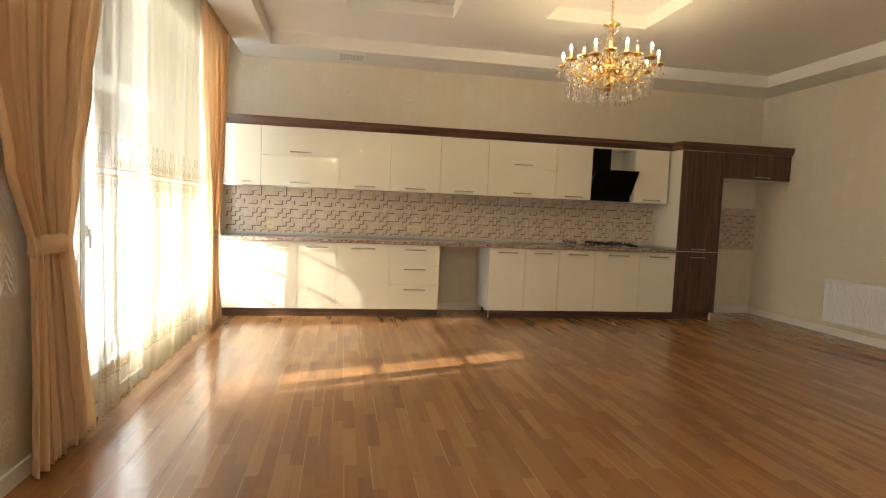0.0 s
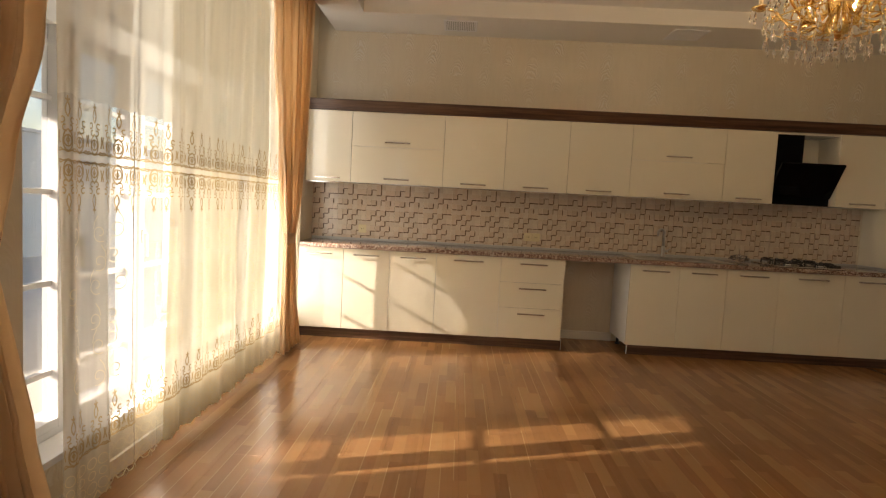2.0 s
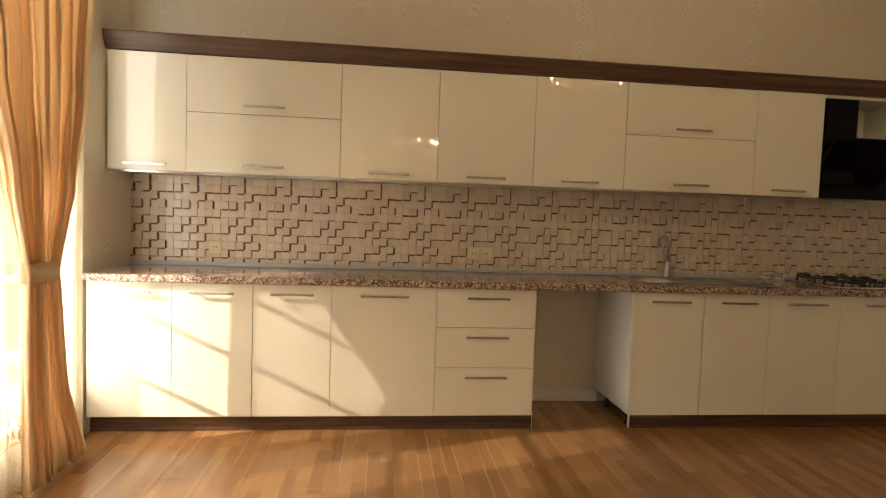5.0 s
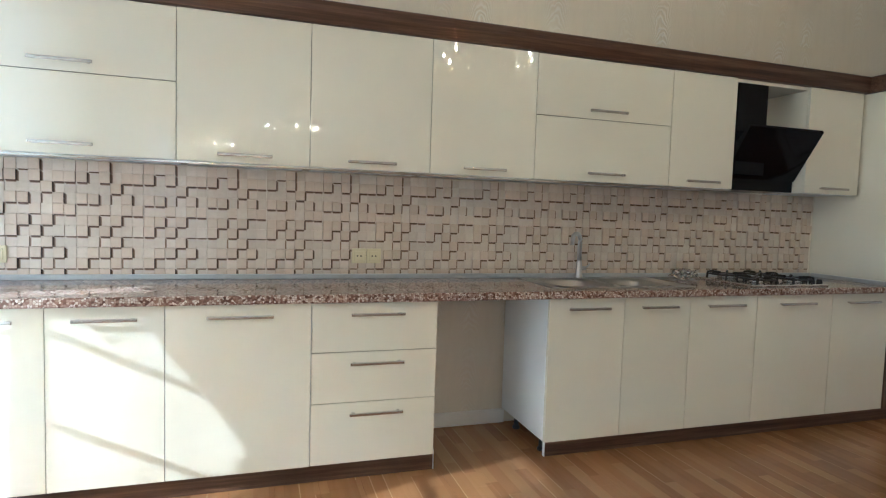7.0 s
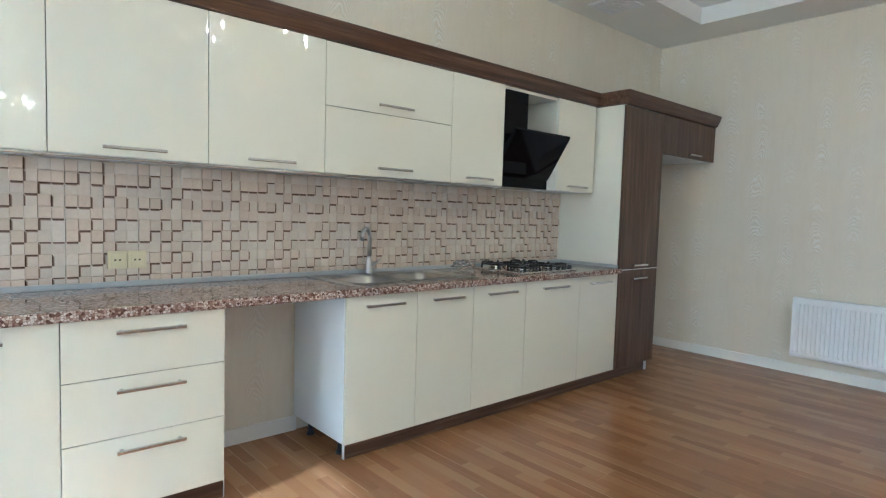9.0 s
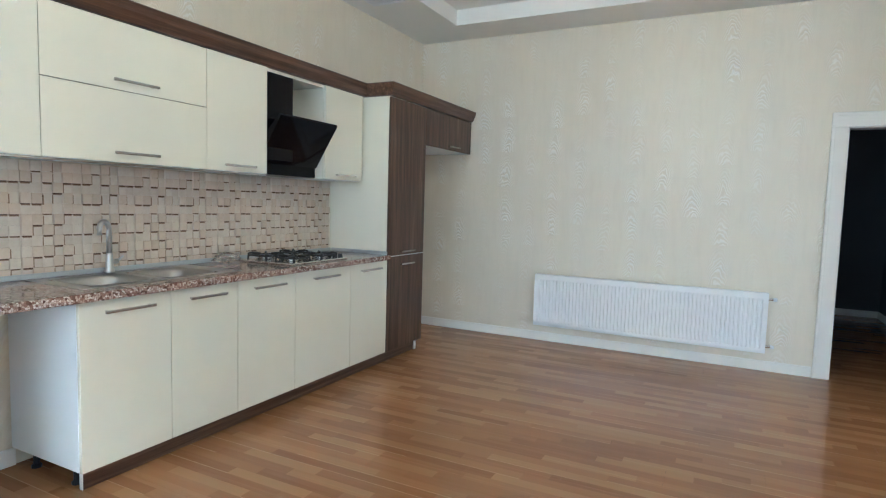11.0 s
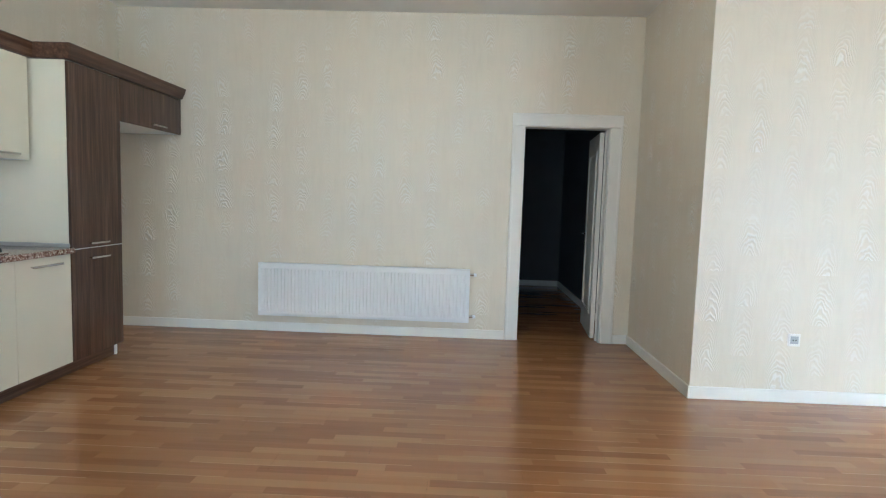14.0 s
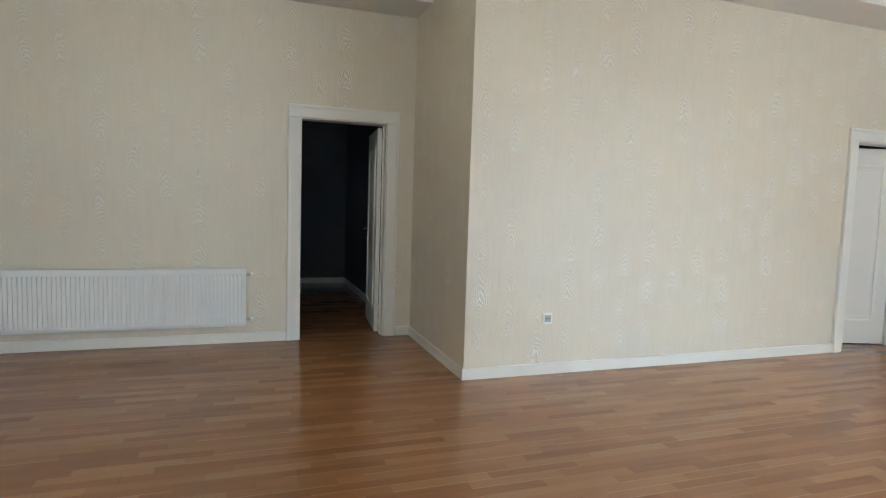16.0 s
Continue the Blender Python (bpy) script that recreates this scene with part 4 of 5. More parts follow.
part("back_board", boxed(3.873, 4.451, BACK - 0.012, BACK - 0.002, 1.80, UZ1 - 0.018), CREAM, th)

# hood
hd = thing("cooker_hood", (4.16, 7.5, UZ0), "slanted black glass cooker hood with black duct cover", "cooker hood")
part("duct_cover", boxed(3.895, 4.125, 7.455, BACK - 0.013, 1.56, UZ1 - 0.02, 0.003), BLACK_GLASS, hd)
bm = bmesh.new()
prof = ((7.330, 1.835), (7.338, 1.848), (7.66, 1.52), (7.64, 1.475), (7.575, 1.49), (7.545, 1.535), (7.52, 1.54), (7.50, 1.57))
L = [bm.verts.new((3.876, y, z)) for y, z in prof]
R = [bm.verts.new((4.45, y, z)) for y, z in prof]
n = len(prof)
for i in range(n):
    bm.faces.new((L[i], L[(i + 1) % n], R[(i + 1) % n], R[i]))
bm.faces.new(L[::-1])
bm.faces.new(R)
bmesh.ops.recalc_face_normals(bm, faces=bm.faces)
part("glass_panel", bm, BLACK_GLASS, hd, "slanted black glass front")
part("body", boxed(3.885, 4.44, 7.52, BACK - 0.02, 1.468, 1.56, 0.004), BLACK_GLASS, hd)

# tall unit, fridge-top cabinet and cornice
tl = thing("tall_cabinet", (5.24, FRONT, CAB0), "tall dark walnut larder cabinet with two doors", "cabinet")
TX0, TX1, TY = 4.95, 5.525, 7.195
part("side_panel", boxed(TX0, TX0 + 0.018, TY + 0.019, BACK - 0.001, CAB0, 2.135), CREAM, tl, "cream side panel")
part("side_panel", boxed(TX1 - 0.018, TX1, TY + 0.019, BACK - 0.001, CAB0, 2.135), WHITE_BOARD, tl, "white side panel")
part("back_panel", boxed(TX0 + 0.018, TX1 - 0.018, BACK - 0.012, BACK - 0.002, CAB0, 2.135), WHITE_BOARD, tl)
part("top_panel", boxed(TX0 + 0.018, TX1 - 0.018, TY + 0.019, BACK - 0.012, 2.122, 2.135), WHITE_BOARD, tl)
part("bottom_panel", boxed(TX0 + 0.018, TX1 - 0.018, TY + 0.019, BACK - 0.012, CAB0, CAB0 + 0.018), WHITE_BOARD, tl)
for za, zb, hz in ((CAB0, 0.870, 0.802), (0.876, 2.130, 0.906)):
    f = part("door", boxed(TX0 + 0.001, TX1 - 0.001, TY, TY + 0.0185, za, zb, 0.0015), WALNUT, tl, "dark walnut door")
    bar_handle(f, 5.12, 5.33, TY, hz)
# light showing in the door gap, put in as a white strip
part("gap_light_strip", boxed(TX0 + 0.001, TX1 - 0.001, TY - 0.0006, TY + 0.018, 0.8702, 0.8756), WHITE_BOARD, tl, "pale strip standing in for light in the gap between the doors")
for x in (TX1 - 0.012,):
    part("foot", boxed(x - 0.02, x + 0.008, TY + 0.05, TY + 0.08, 0.0, CAB0 - 0.001, 0.002), ALUMINIUM, tl, "square aluminium foot")
for y in (7.35, 7.68):
    bm = bmesh.new()
    lathe(bm, [(0.022, 0.0), (0.022, 0.012), (0.014, 0.02), (0.014, 0.085), (0.024, CAB0 - 0.0005)], TX1 - 0.08, y, 10)
    part("foot", bm, BLACK, tl)
fc = thing("wall_cabinet", (5.99, TY, 1.815), "dark walnut wall cabinet over the empty fridge space", "cabinet")
part("body", boxed(TX1 + 0.001, 6.455, TY + 0.019, BACK - 0.001, 1.815, 2.135), WHITE_BOARD, fc, "white melamine carcass")
part("side_panel", boxed(6.456, 6.470, TY + 0.0005, BACK - 0.001, 1.815, 2.135), WALNUT, fc)
f = part("flap_door", boxed(TX1 + 0.002, 6.455, TY, TY + 0.0185, 1.815, 2.132, 0.0015), WALNUT, fc, "dark walnut flap")
bar_handle(f, 5.95, 6.17, TY, 1.845)

co = thing("cornice", (2.5, 7.4, 2.1), "dark walnut cornice board along the top of the cabinets", "cornice")
bm = bmesh.new()
prof = ((0.0, 0.0), (-0.010, 0.002), (-0.034, 0.05), (-0.046, 0.09), (-0.040, 0.096), (0.03, 0.096), (0.03, 0.0))


def moulding(bm, path, z):
    rows = []
    for (x, y), (nx, ny) in path:
        rows.append([bm.verts.new((x - nx * d, y - ny * d, z + h)) for d, h in prof])
    n = len(prof)
    for A, B in zip(rows, rows[1:]):
        for i in range(n):
            bm.faces.new((A[i], A[(i + 1) % n], B[(i + 1) % n], B[i]))
    bm.faces.new(rows[0])
    bm.faces.new(rows[-1][::-1])
    bmesh.ops.recalc_face_normals(bm, faces=bm.faces)
    return bm


# the normal of each run points into the room; mitred where the tall unit steps forward
part("front_moulding", moulding(bm, [((-0.548, UPF - 0.004), (0, -1)), ((TX0 - 0.004, UPF - 0.004), (-1, -1))], UZ1 + 0.004), WALNUT_H, co)
part("return_moulding", moulding(bmesh.new(), [((TX0 - 0.004, UPF - 0.004), (-1, -1)), ((TX0 - 0.004, TY - 0.006), (-1, -1))], UZ1 + 0.004), WALNUT_H, co)
part("tall_moulding", moulding(bmesh.new(), [((TX0 - 0.004, TY - 0.006), (-1, -1)), ((6.47, TY - 0.006), (0, -1))], UZ1 + 0.004), WALNUT_H, co)


# ---------------------------------------------------------------- sockets
def socket(name, x, z, twin, label):
    th = thing(name, (x, NY - 0.02, z), label, "socket")
    ya = NY - 0.024
    for i in range(2 if twin else 1):
        cx = x + 0.082 * i
        pl = part("plate", boxed(cx - 0.04, cx + 0.04, ya, NY - 0.012, z - 0.041, z + 0.041, 0.004), SOCKET_CREAM, th)
        part("face", boxed(cx - 0.027, cx + 0.027, ya - 0.005, ya, z - 0.027, z + 0.027, 0.003), SOCKET_CREAM, pl)
        for s in (-1, 1):
            part("hole", boxed(cx + s * 0.0095 - 0.004, cx + s * 0.0095 + 0.004, ya - 0.0056, ya - 0.0048, z - 0.004, z + 0.004), SOCKET_DARK, pl)
    return th


socket("wall_socket", -0.03, 1.012, False, "ivory single wall socket on the tiled splashback")
socket("wall_socket", 1.65, 1.015, True, "gold-ivory double wall socket on the tiled splashback")
th = thing("wall_socket", (JX - 0.01, 2.31, 0.43), "white wall socket low on the cream wallpaper", "socket")
pl = part("plate", boxed(JX - 0.012, JX - 0.0005, 2.27, 2.35, 0.385, 0.47, 0.004), TRIM, th)
part("face", boxed(JX - 0.016, JX - 0.012, 2.284, 2.336, 0.403, 0.455, 0.003), GREY_PLASTIC, pl)
for y in (2.301, 2.319):
    part("hole", boxed(JX - 0.0168, JX - 0.0158, y - 0.004, y + 0.004, 0.424, 0.433), SOCKET_DARK, pl)

# ---------------------------------------------------------------- radiator
rd = thing("radiator", (6.44, 5.45, 0.16), "long white ribbed panel radiator on the wall", "radiator")
RY0, RY1, RZ0, RZ1, RXF = 4.465, 6.435, 0.165, 0.652, 6.392
bm = bmesh.new()
count = 60
pitch = (RY1 - RY0 - 0.04) / count
rows = []
sec = []
for i in range(count):
    y = RY0 + 0.02 + pitch * i
    sec += [(y, 0.0), (y + pitch * 0.58, 0.0), (y + pitch * 0.68, 0.012), (y + pitch * 0.90, 0.012)]
sec = [(RY0, 0.0)] + sec + [(RY1, 0.0)]
for z, k in ((RZ0, 0), (RZ0 + 0.03, 0), (RZ0 + 0.045, 1), (RZ1 - 0.055, 1), (RZ1 - 0.04, 0), (RZ1, 0)):
    rows.append([bm.verts.new((RXF + d * k, y, z)) for y, d in sec])
for A, B in zip(rows, rows[1:]):
    for i in range(len(sec) - 1):
        bm.faces.new((A[i], A[i + 1], B[i + 1], B[i]))
bmesh.ops.recalc_face_normals(bm, faces=bm.faces)
part("front_panel", bm, RADIATOR, rd)
part("back_panel", boxed(6.425, 6.445, RY0 + 0.01, RY1 - 0.01, RZ0 + 0.01, RZ1 - 0.02), RADIATOR, rd)
part("top_grille", boxed(RXF, 6.462, RY0, RY1, RZ1 - 0.001, RZ1 + 0.006, 0.002), RADIATOR, rd)
for a in (RY0, RY1 - 0.004):
    part("side_cover", boxed(RXF + 0.001, 6.46, a, a + 0.004, RZ0 + 0.002, RZ1 - 0.002), RADIATOR, rd)
part("bottom_edge", boxed(RXF, RXF + 0.03, RY0 + 0.005, RY1 - 0.005, RZ0 - 0.002, RZ0 + 0.004), RADIATOR, rd)
for y in (4.8, 6.1):
    part("bracket", boxed(6.45, EX - 0.0005, y - 0.02, y + 0.02, RZ0 + 0.05, RZ1 - 0.05), RADIATOR, rd)
for z, nm in ((RZ1 - 0.045, "valve"), (RZ0 + 0.05, "valve")):
    bm = bmesh.new()
    tube(bm, [(6.43, RY0, z), (6.43, RY0 - 0.04, z)], 0.011, 10)
    tube(bm, [(6.43, RY0 - 0.03, z), (EX - 0.001, RY0 - 0.03, z)], 0.010, 10)
    part(nm, bm, CHROME, rd, "chrome radiator valve")
    bm = bmesh.new()
    tube(bm, [(6.43, RY0 - 0.035, z), (6.43, RY0 - 0.062, z)], [0.017, 0.014], 12)
    part("valve_cap", bm, PVC, rd, "white plastic valve cap")


# ---------------------------------------------------------------- ceiling vents
def vent(x, y, slats, label):
    th = thing("ceiling_vent", (x, y, SOF), label, "ceiling vent", "ceiling vents")
    s, w = 0.155, 0.02
    bm = bmesh.new()
    z0, z1 = SOF - 0.010, SOF - 0.0005
    box(bm, x - s, x + s, y - s, y - s + w, z0, z1, 0.002)
    box(bm, x - s, x + s, y + s - w, y + s, z0, z1, 0.002)
    box(bm, x - s, x - s + w, y - s + w, y + s - w, z0, z1, 0.002)
    box(bm, x + s - w, x + s, y - s + w, y + s - w, z0, z1, 0.002)
    part("frame", bm, PVC, th)
    part("backing", boxed(x - s + w, x + s - w, y - s + w, y + s - w, SOF - 0.003, SOF - 0.0005), GREY_PLASTIC, th)
    n = slats
    for i in range(n):
        if slats > 9:
            c = x - s + w + (2 * s - 2 * w) * (i + 0.5) / n
            b = boxed(c - 0.004, c + 0.004, y - s + w, y + s - w, SOF - 0.009, SOF - 0.003)
        else:
            c = y - s + w + (2 * s - 2 * w) * (i + 0.5) / n
            b = boxed(x - s + w, x + s - w, c - 0.011, c + 0.011, SOF - 0.008, SOF - 0.003)
        part("slat", b, PVC, th)


vent(0.865, 7.45, 16, "white square ceiling vent with narrow slats")
vent(2.94, 7.42, 9, "white square ceiling vent with wide slats")
vent(5.12, 7.44, 9, "white square ceiling vent near the tall cabinet")

# ---------------------------------------------------------------- chandelier
CX, CY = 2.35, 3.9
HOOK = 2.715
ch = thing("chandelier", (CX, CY, 1.935), "gilt crystal candle chandelier with lit bulbs on the ceiling", "chandelier", "chandeliers")
bm = bmesh.new()
lathe(bm, [(0.075, HOOK - 0.001), (0.075, HOOK - 0.012), (0.05, HOOK - 0.03), (0.016, HOOK - 0.055), (0.012, HOOK - 0.07)], CX, CY, 20)
part("canopy", bm, GOLD, ch, smooth=True)
z = HOOK - 0.07
i = 0
bm = bmesh.new()
while z > 2.475:
    pts = []
    for j in range(10):
        t = 2 * math.pi * j / 10
        a, b = 0.010 * math.cos(t), 0.019 * math.sin(t)
        pts.append((CX + (a if i % 2 else 0), CY + (0 if i % 2 else a), z - 0.017 + b))
    tube(bm, pts, 0.0026, 5, True)
    z -= 0.029
    i += 1
part("chain", bm, GOLD, ch)
bm = bmesh.new()
lathe(bm, [(0.006, 2.49), (0.055, 2.462), (0.062, 2.454), (0.03, 2.446), (0.016, 2.43), (0.022, 2.41), (0.013, 2.39), (0.016, 2.36), (0.035, 2.31), (0.026, 2.27), (0.018, 2.24), (0.042, 2.19),
           (0.058, 2.15), (0.03, 2.10), (0.046, 2.06), (0.052, 2.03), (0.025, 2.0), (0.012, 1.985)], CX, CY, 20)
part("column", bm, GOLD, ch, smooth=True)
rng = random.Random(11)


def drop(bm, x, y, z, r, h):
    """A faceted pendant that hangs from (x, y, z)."""
    lathe(bm, [(0.0012, z), (0.0014, z - h * 0.15), (r, z - h * 0.68), (r * 0.75, z - h * 0.88), (0.0015, z - h)], x, y, 6)


drop_bm = bmesh.new()
drop(drop_bm, 0, 0, 0, 0.0115, 1.0)
DROP_ME = bpy.data.meshes.new("crystal_drop")
drop_bm.to_mesh(DROP_ME)
drop_bm.free()
DROP_ME.materials.append(CRYSTAL)


def hang(parent, x, y, z, wide, high):
    ob = new("crystal_drop", DROP_ME)
    ob.parent = parent
    ob.matrix_basis = Matrix.Translation((x, y, z)) @ Matrix.Diagonal((wide, wide, high, 1))


def bead(bm, x, y, z, r):
    bmesh.ops.create_icosphere(bm, subdivisions=1, radius=r, matrix=Matrix.Translation((x, y, z)))


def arm(angle, r, z_cup, lit):
    c, s = math.cos(angle), math.sin(angle)

    def at(d, h):
        return (CX + c * d, CY + s * d, h)
    bm = bmesh.new()
    pts = []
    for i in range(15):
        f = i / 14
        d = 0.04 + (r - 0.04) * f
        h = 2.14 - 0.085 * math.sin(math.pi * min(1.0, f * 1.25)) + (z_cup - 2.14) * f ** 2.2
        pts.append(at(d, h))
    tube(bm, pts, 0.0075, 7)
    curl = []
    for i in range(15):
        t = radians(-30 + 26 * i)
        k = 0.05 * (1 - i / 19)
        curl.append(at(r * 0.55 + k * math.cos(t), 2.155 + k * math.sin(t)))
    tube(bm, curl, 0.0048, 6)
    curl = []
    for i in range(12):
        t = radians(200 - 30 * i)
        k = 0.036 * (1 - i / 16)
        curl.append(at(r * 0.3 + k * math.cos(t), 2.21 + k * math.sin(t)))
    tube(bm, curl, 0.0045, 6)
    a = part("arm", bm, GOLD, ch, smooth=True)
    bm = bmesh.new()
    ax, ay, _ = at(r, 0)
    lathe(bm, [(0.008, z_cup - 0.014), (0.034, z_cup - 0.004), (0.045, z_cup + 0.006), (0.043, z_cup + 0.009), (0.016, z_cup + 0.004)], ax, ay, 14)
    part("drip_cup", bm, GOLD, a, smooth=True)
    bm = bmesh.new()
    lathe(bm, [(0.010, z_cup + 0.003), (0.010, z_cup + 0.062), (0.006, z_cup + 0.064)], ax, ay, 10)
    part("candle", bm, CANDLE, a, "ivory candle sleeve", smooth=True)
    bm = bmesh.new()
    zb = z_cup + 0.064
    lathe(bm, [(0.004, zb), (0.0072, zb + 0.009), (0.0084, zb + 0.017), (0.006, zb + 0.029), (0.002, zb + 0.040)], ax, ay, 10)
    part("bulb", bm, BULB if lit else CRYSTAL, a, "lit candle bulb" if lit else "unlit candle bulb", smooth=True)
    bm = bmesh.new()
    for q in range(6):
        t = angle + 2 * math.pi * q / 6
        px, py = ax + 0.043 * math.cos(t), ay + 0.043 * math.sin(t)
        bead(bm, px, py, z_cup - 0.008, 0.0065)
        hang(a, px, py, z_cup - 0.015, 0.8, 0.055)
    tagged(part("bead_cluster", bm, CRYSTAL, a, "crystal beads"), kind="stuff")


for i in range(10):
    arm(2 * math.pi * i / 10 + 0.2, 0.33, 2.165, i not in (3,))
for i in range(5):
    arm(2 * math.pi * i / 5 + 0.5, 0.19, 2.225, False)
for ring, (r, zt, n, h) in enumerate(((0.30, 2.075, 24, 0.085), (0.22, 2.05, 20, 0.10), (0.14, 2.03, 14, 0.10), (0.06, 2.0, 8, 0.075))):
    bm = bmesh.new()
    loop = [(CX + r * math.cos(2 * math.pi * j / 32), CY + r * math.sin(2 * math.pi * j / 32), zt) for j in range(32)]
    tube(bm, loop, 0.0035, 5, True)
    hoop = part("hoop", bm, GOLD, ch)
    bm = bmesh.new()
    for j in range(4):
        t = 2 * math.pi * j / 4 + ring
        tube(bm, [(CX + r * math.cos(t), CY + r * math.sin(t), zt), (CX + 0.03 * math.cos(t), CY + 0.03 * math.sin(t), 2.06)], 0.003, 5)
    part("spoke", bm, GOLD, hoop)
    bm = bmesh.new()
    for j in range(n):
        t = 2 * math.pi * j / n
        px, py = CX + r * math.cos(t), CY + r * math.sin(t)
        bead(bm, px, py, zt - 0.012, 0.006)
        bead(bm, px, py, zt - 0.026, 0.006)
        hang(hoop, px, py, zt - 0.034, 1.0, h * rng.uniform(0.8, 1.15))
    tagged(part("bead_cluster", bm, CRYSTAL, hoop, "crystal beads"), kind="stuff")
# strings of beads from the crown to the arms
for i in range(10):
    t = 2 * math.pi * i / 10 + 0.2
    bm = bmesh.new()
    for j in range(13):
        f = j / 12
        d = 0.055 + 0.265 * f
        bead(bm, CX + d * math.cos(t), CY + d * math.sin(t), 2.42 - 0.24 * f - 0.10 * math.sin(math.pi * f), 0.0068)
    tagged(part("bead_string", bm, CRYSTAL, ch, "swag of crystal beads"), kind="stuff")
bm = bmesh.new()
drop(bm, CX, CY, 1.985, 0.018, 0.05)
part("finial", bm, CRYSTAL, ch)
SIZE = Matrix.Scale(1.2, 4)
ch.matrix_basis = Matrix.Translation((3.05, 5.40, 2.29)) @ SIZE
for x, y in ((1.58, 0.70), (0.15, -2.70)):
    copy_thing(ch, Matrix.Translation((x, y, 2.17)))

# ---------------------------------------------------------------- outside
structure("ground", boxed(-400, WX - 0.3, -400, 400, -0.45, -0.25), PAVING, "pale sunlit paving outside the window", "ground")
bm = bmesh.new()
box(bm, -8.3, -8.0, -20, 30, -0.25, 2.35, 0.02)
box(bm, -8.36, -7.94, -20, 30, 2.35, 2.42, 0.01)
tagged(part("boundary_wall", bm, RENDER_WHITE), "white rendered boundary wall across the yard", "garden wall")
ev = thing("veranda_roof", (-1.8, 3.0, 2.66), "pale boarded veranda roof over the windows", "veranda roof")
for k in range(20):
    zk = 3.14 - 0.022 * k
    part("board", boxed(-0.86 - 0.095 * (k + 1) + 0.004, -0.86 - 0.095 * k, SY, NY + 2, zk, zk + 0.02), RENDER_WHITE, ev)
part("fascia", boxed(-2.83, -2.78, SY, NY + 2, 2.59, 2.78), RENDER_WHITE, ev)
bm = bmesh.new()
vs = [bm.verts.new(p) for p in ((-0.86, SY, 3.19), (-2.9, SY, 2.78), (-2.9, NY + 2, 2.78), (-0.86, NY + 2, 3.19), (-0.86, SY, 3.23), (-2.9, SY, 2.82), (-2.9, NY + 2, 2.82), (-0.86, NY + 2, 3.23))]
for q in ((0, 3, 2, 1), (4, 5, 6, 7), (0, 1, 5, 4), (1, 2, 6, 5), (2, 3, 7, 6), (3, 0, 4, 7)):
    bm.faces.new([vs[k] for k in q])
part("roof_sheet", bm, ROOF, ev)
# unseen pillars, added; the middle one keeps sun off the window's near end
for y in (-3.0, 3.12, 9.0):
    pl = thing("veranda_pillar", (-2.55, y + 0.2, -0.25), "added white rendered pillar, out of view, under the veranda roof", "pillar", "veranda pillars")
    part("shaft", boxed(-2.75, -2.35, y, y + 0.41, -0.25, 2.64, 0.02), RENDER_WHITE, pl)
    part("capital", boxed(-2.77, -2.33, y - 0.02, y + 0.43, 2.64, 2.71, 0.01), RENDER_WHITE, pl)
mast = thing("antenna_mast", (-14.0, 23.0, -0.25), "thin grey antenna mast beyond the yard wall", "antenna")
bm = bmesh.new()
tube(bm, [(-14, 23, -0.25), (-14, 23, 5.2)], 0.03, 8)
part("pole", bm, GREY_PLASTIC, mast)
bm = bmesh.new()
tube(bm, [(-14.6, 22.6, 4.55), (-13.4, 23.4, 4.55)], 0.02, 6)
part("crossbar", bm, GREY_PLASTIC, mast)

# ---------------------------------------------------------------- splashback tiles
TW, TH = 0.29, 0.572
RELIEF = ("112011", "202022", "001200", "221020", "001122", "220200", "202011", "110200", "122020", "201101", "122020")


def slab(bm, x0, x1, z0, z1, back, front, e, index=0, side=0):
    vs = [bm.verts.new(q) for q in ((x0 + e, front, z0 + e), (x1 - e, front, z0 + e), (x1 - e, front, z1 - e), (x0 + e, front, z1 - e),
                                    (x0, front + e, z0), (x1, front + e, z0), (x1, front + e, z1), (x0, front + e, z1),
                                    (x0, back, z0), (x1, back, z0), (x1, back, z1), (x0, back, z1))]
    bm.faces.new([vs[k] for k in (0, 1, 2, 3)]).material_index = index
    for k in range(4):
        k2 = (k + 1) % 4
        bm.faces.new((vs[k], vs[4 + k], vs[4 + k2], vs[k2])).material_index = index
        bm.faces.new((vs[4 + k], vs[8 + k], vs[8 + k2], vs[4 + k2])).material_index = side if k < 2 else index


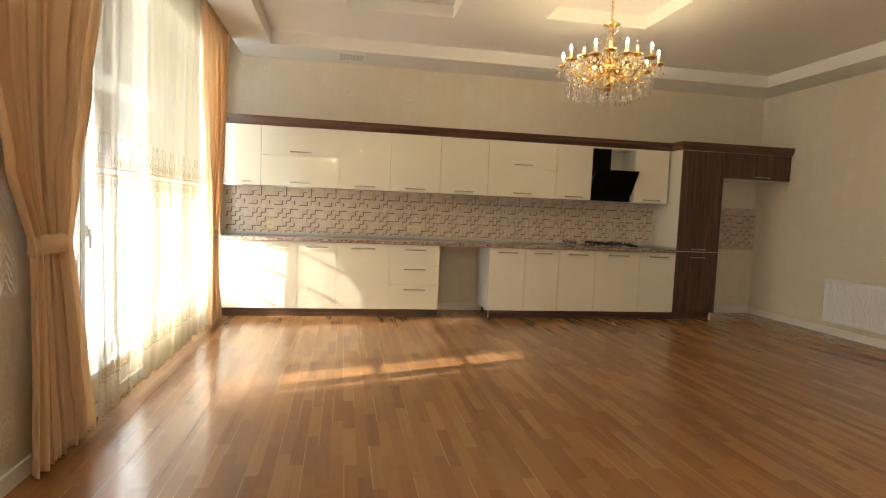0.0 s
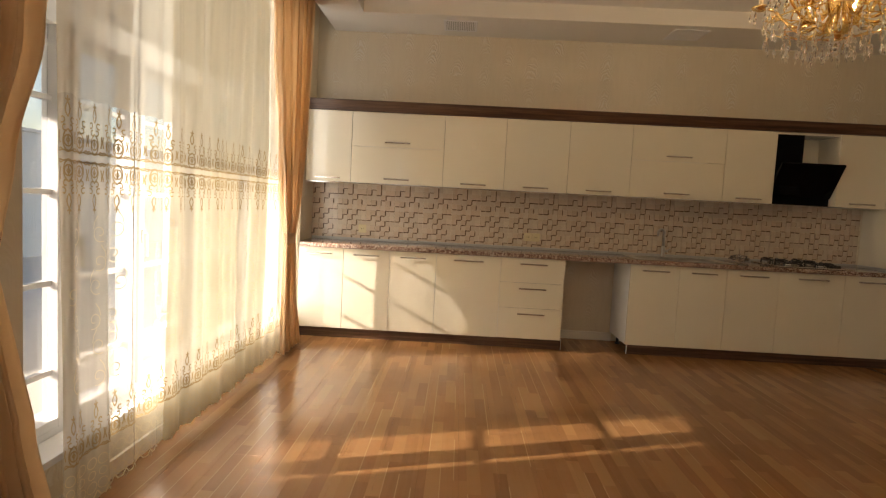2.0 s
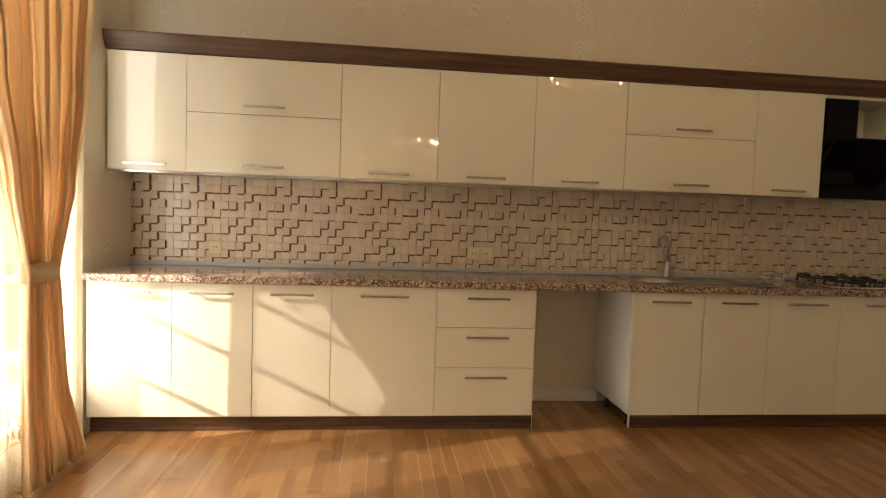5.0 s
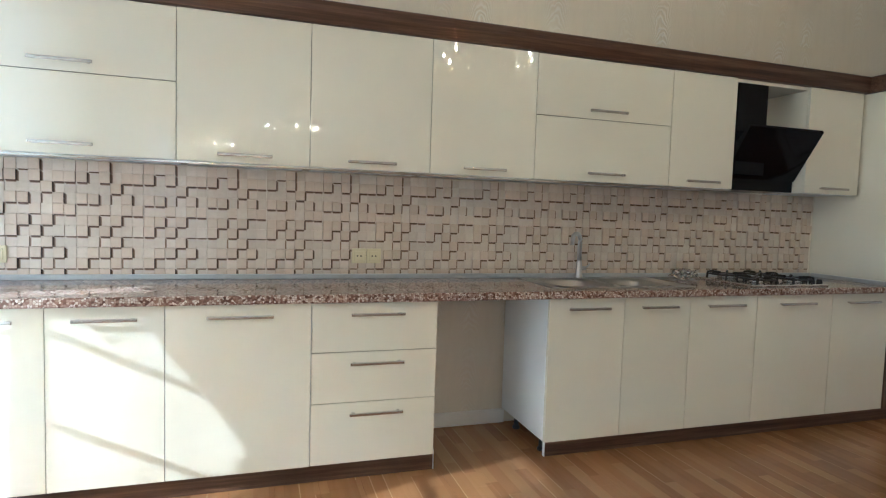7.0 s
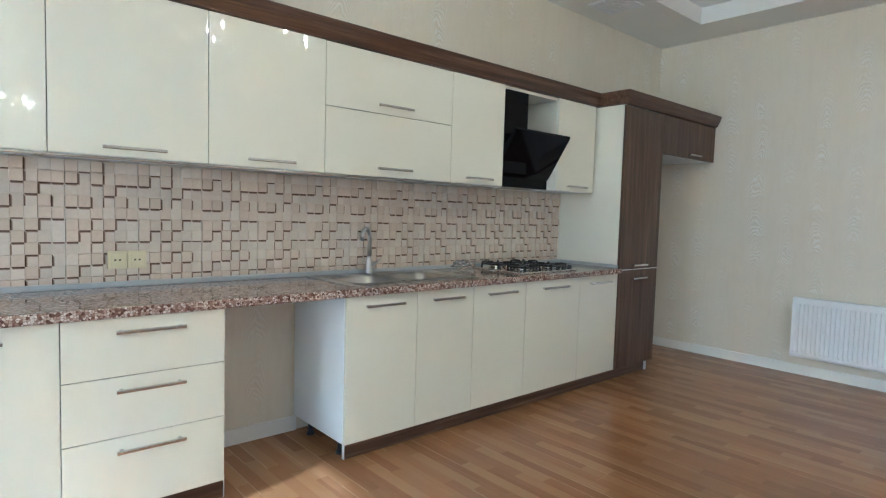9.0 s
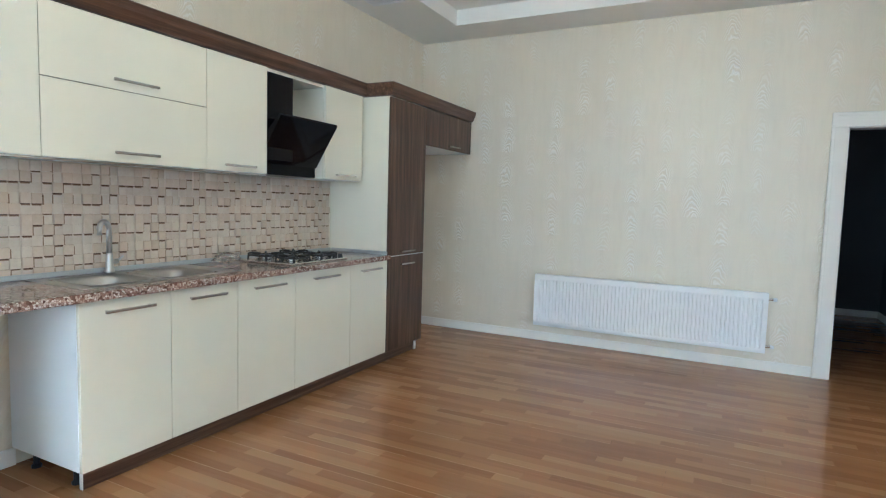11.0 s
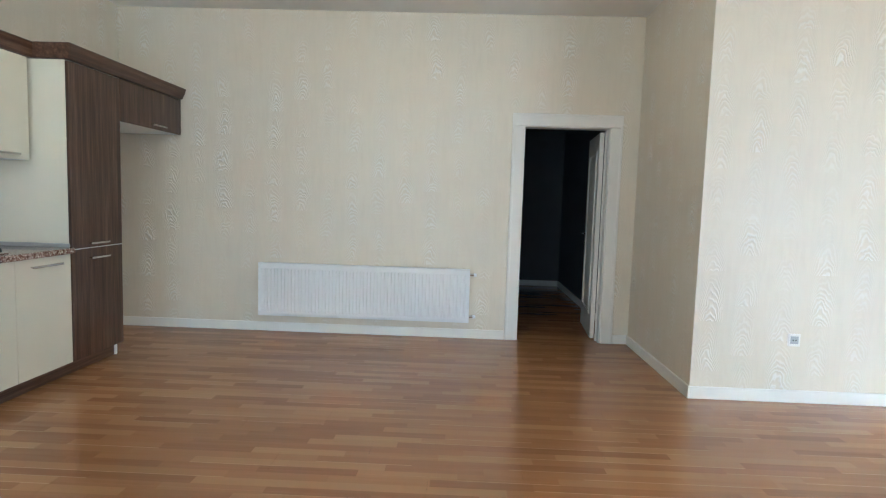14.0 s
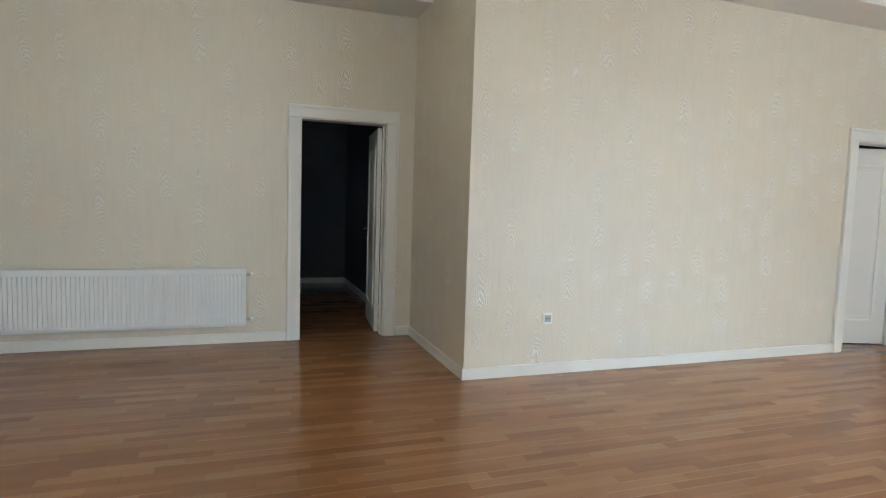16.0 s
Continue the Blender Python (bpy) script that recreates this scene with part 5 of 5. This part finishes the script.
def tile_mesh():
    """One tall tile: square blocks at three depths, the dark printed shadow to the right of and under the proud ones.
    """
    bm = bmesh.new()
    g = 0.0010
    box(bm, g, TW - g, -0.005, 0.0, g, TH - g)
    rr = random.Random(21)
    cols, rows_ = 6, len(RELIEF)
    cw, chh = (TW - 2 * g) / cols, (TH - 2 * g) / rows_
    deep = (0.0010, 0.0060, 0.0140)
    lvl = lambda r, c: int(RELIEF[r % rows_][c % cols])
    for r in range(rows_):
        for c in range(cols):
            k = lvl(r, c)
            x0, z1 = g + cw * c, TH - g - chh * r
            x1, z0 = x0 + cw, z1 - chh
            jx, jz = (rr.uniform(-0.0012, 0.0012), rr.uniform(-0.0012, 0.0012)) if k else (0, 0)
            gap = 0.0005 if k else 0.0001
            x0_, x1_ = max(x0 + gap + jx, g), min(x1 - gap + jx, TW - g)
            z0_, z1_ = max(z0 + gap + jz, g), min(z1 - gap + jz, TH - g)
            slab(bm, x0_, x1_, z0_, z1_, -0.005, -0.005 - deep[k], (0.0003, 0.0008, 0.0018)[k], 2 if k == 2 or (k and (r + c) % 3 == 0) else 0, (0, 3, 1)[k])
            # printed shadow as coloured strips: dark by the block, tan for its soft edge
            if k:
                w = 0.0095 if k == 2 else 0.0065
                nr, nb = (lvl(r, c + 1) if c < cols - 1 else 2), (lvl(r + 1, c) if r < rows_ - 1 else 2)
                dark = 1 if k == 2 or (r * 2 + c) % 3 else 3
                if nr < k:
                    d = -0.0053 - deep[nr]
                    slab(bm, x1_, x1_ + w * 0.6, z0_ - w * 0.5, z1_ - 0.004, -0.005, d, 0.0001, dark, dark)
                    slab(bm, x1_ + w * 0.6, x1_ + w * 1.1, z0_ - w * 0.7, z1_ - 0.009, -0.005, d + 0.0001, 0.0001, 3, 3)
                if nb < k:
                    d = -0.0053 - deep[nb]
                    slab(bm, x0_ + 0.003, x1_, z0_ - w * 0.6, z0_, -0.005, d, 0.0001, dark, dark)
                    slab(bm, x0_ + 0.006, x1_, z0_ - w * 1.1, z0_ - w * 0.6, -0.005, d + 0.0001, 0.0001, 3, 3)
    bmesh.ops.recalc_face_normals(bm, faces=bm.faces)
    me = bpy.data.meshes.new("tile")
    bm.to_mesh(me)
    bm.free()
    for one in (TILE, TILE_SHADOW, TILE_PROUD, TILE_SOFT_SHADOW):
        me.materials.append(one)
    return me


TILE_ME = tile_mesh()
splash = thing("splashback", (2.2, NY, 0.89), "beige tiled splashback printed with raised square blocks", "splashback", "", "structure")
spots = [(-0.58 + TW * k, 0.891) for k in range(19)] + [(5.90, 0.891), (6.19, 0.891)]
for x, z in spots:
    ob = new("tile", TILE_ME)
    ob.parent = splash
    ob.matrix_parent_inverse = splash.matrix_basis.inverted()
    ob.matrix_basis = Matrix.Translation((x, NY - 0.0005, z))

# ---------------------------------------------------------------- floor boards
BW, BL = 0.195, 1.2


def board_mesh(length):
    bm = bmesh.new()
    g, e = 0.0002, 0.0006
    x0, x1, y0, y1 = g, BW - g, g, length - g
    top_ = [bm.verts.new(q) for q in ((x0 + e, y0 + e, 0), (x1 - e, y0 + e, 0), (x1 - e, y1 - e, 0), (x0 + e, y1 - e, 0))]
    mid = [bm.verts.new(q) for q in ((x0, y0, -e), (x1, y0, -e), (x1, y1, -e), (x0, y1, -e))]
    low = [bm.verts.new(q) for q in ((x0, y0, -0.008), (x1, y0, -0.008), (x1, y1, -0.008), (x0, y1, -0.008))]
    bm.faces.new(top_)
    for A, B in ((top_, mid), (mid, low)):
        for k in range(4):
            bm.faces.new((A[k], B[k], B[(k + 1) % 4], A[(k + 1) % 4]))
    bmesh.ops.recalc_face_normals(bm, faces=bm.faces)
    me = bpy.data.meshes.new("floor_board")
    bm.to_mesh(me)
    bm.free()
    me.materials.append(FLOOR)
    return me


meshes = {}
cut = lambda v: round(v, 3)
rest_v, rest_f = [], []
near = 0
i = 0
x = WX
while x < DRX:
    y = SY - BL * ((i * 0.37) % 1.0)
    limit = NY if x < EX + 0.1 else DRY1
    floor_y = SY if x < JX + 1.5 else DRY0 - 0.1
    while y < limit:
        a, b = max(y, floor_y), min(y + BL, limit)
        if b - a > 0.02:
            L = cut(b - a)
            if near < 300 and a > 0.2 and x < 6.4:
                if L not in meshes:
                    meshes[L] = board_mesh(L)
                ob = new("floor_board", meshes[L])
                ob.parent = floor
                ob.location = (x, a, 0)
                near += 1
            else:
                k = len(rest_v)
                e = 0.0006
                rest_v += [(x + e, a + e, 0), (x + BW - e, a + e, 0), (x + BW - e, b - e, 0), (x + e, b - e, 0),
                           (x, a, -0.004), (x + BW, a, -0.004), (x + BW, b, -0.004), (x, b, -0.004)]
                rest_f += [(k, k + 1, k + 2, k + 3)] + [(k + q, k + 4 + q, k + 4 + (q + 1) % 4, k + (q + 1) % 4) for q in range(4)]
        y += BL
    x += BW
    i += 1
me = bpy.data.meshes.new("far_floor_boards")
me.from_pydata(rest_v, [], rest_f)
me.materials.append(FLOOR)
ob = tagged(new("far_floor_boards", me), "brown oak laminate boards further back", "", "", "stuff")
ob.parent = floor
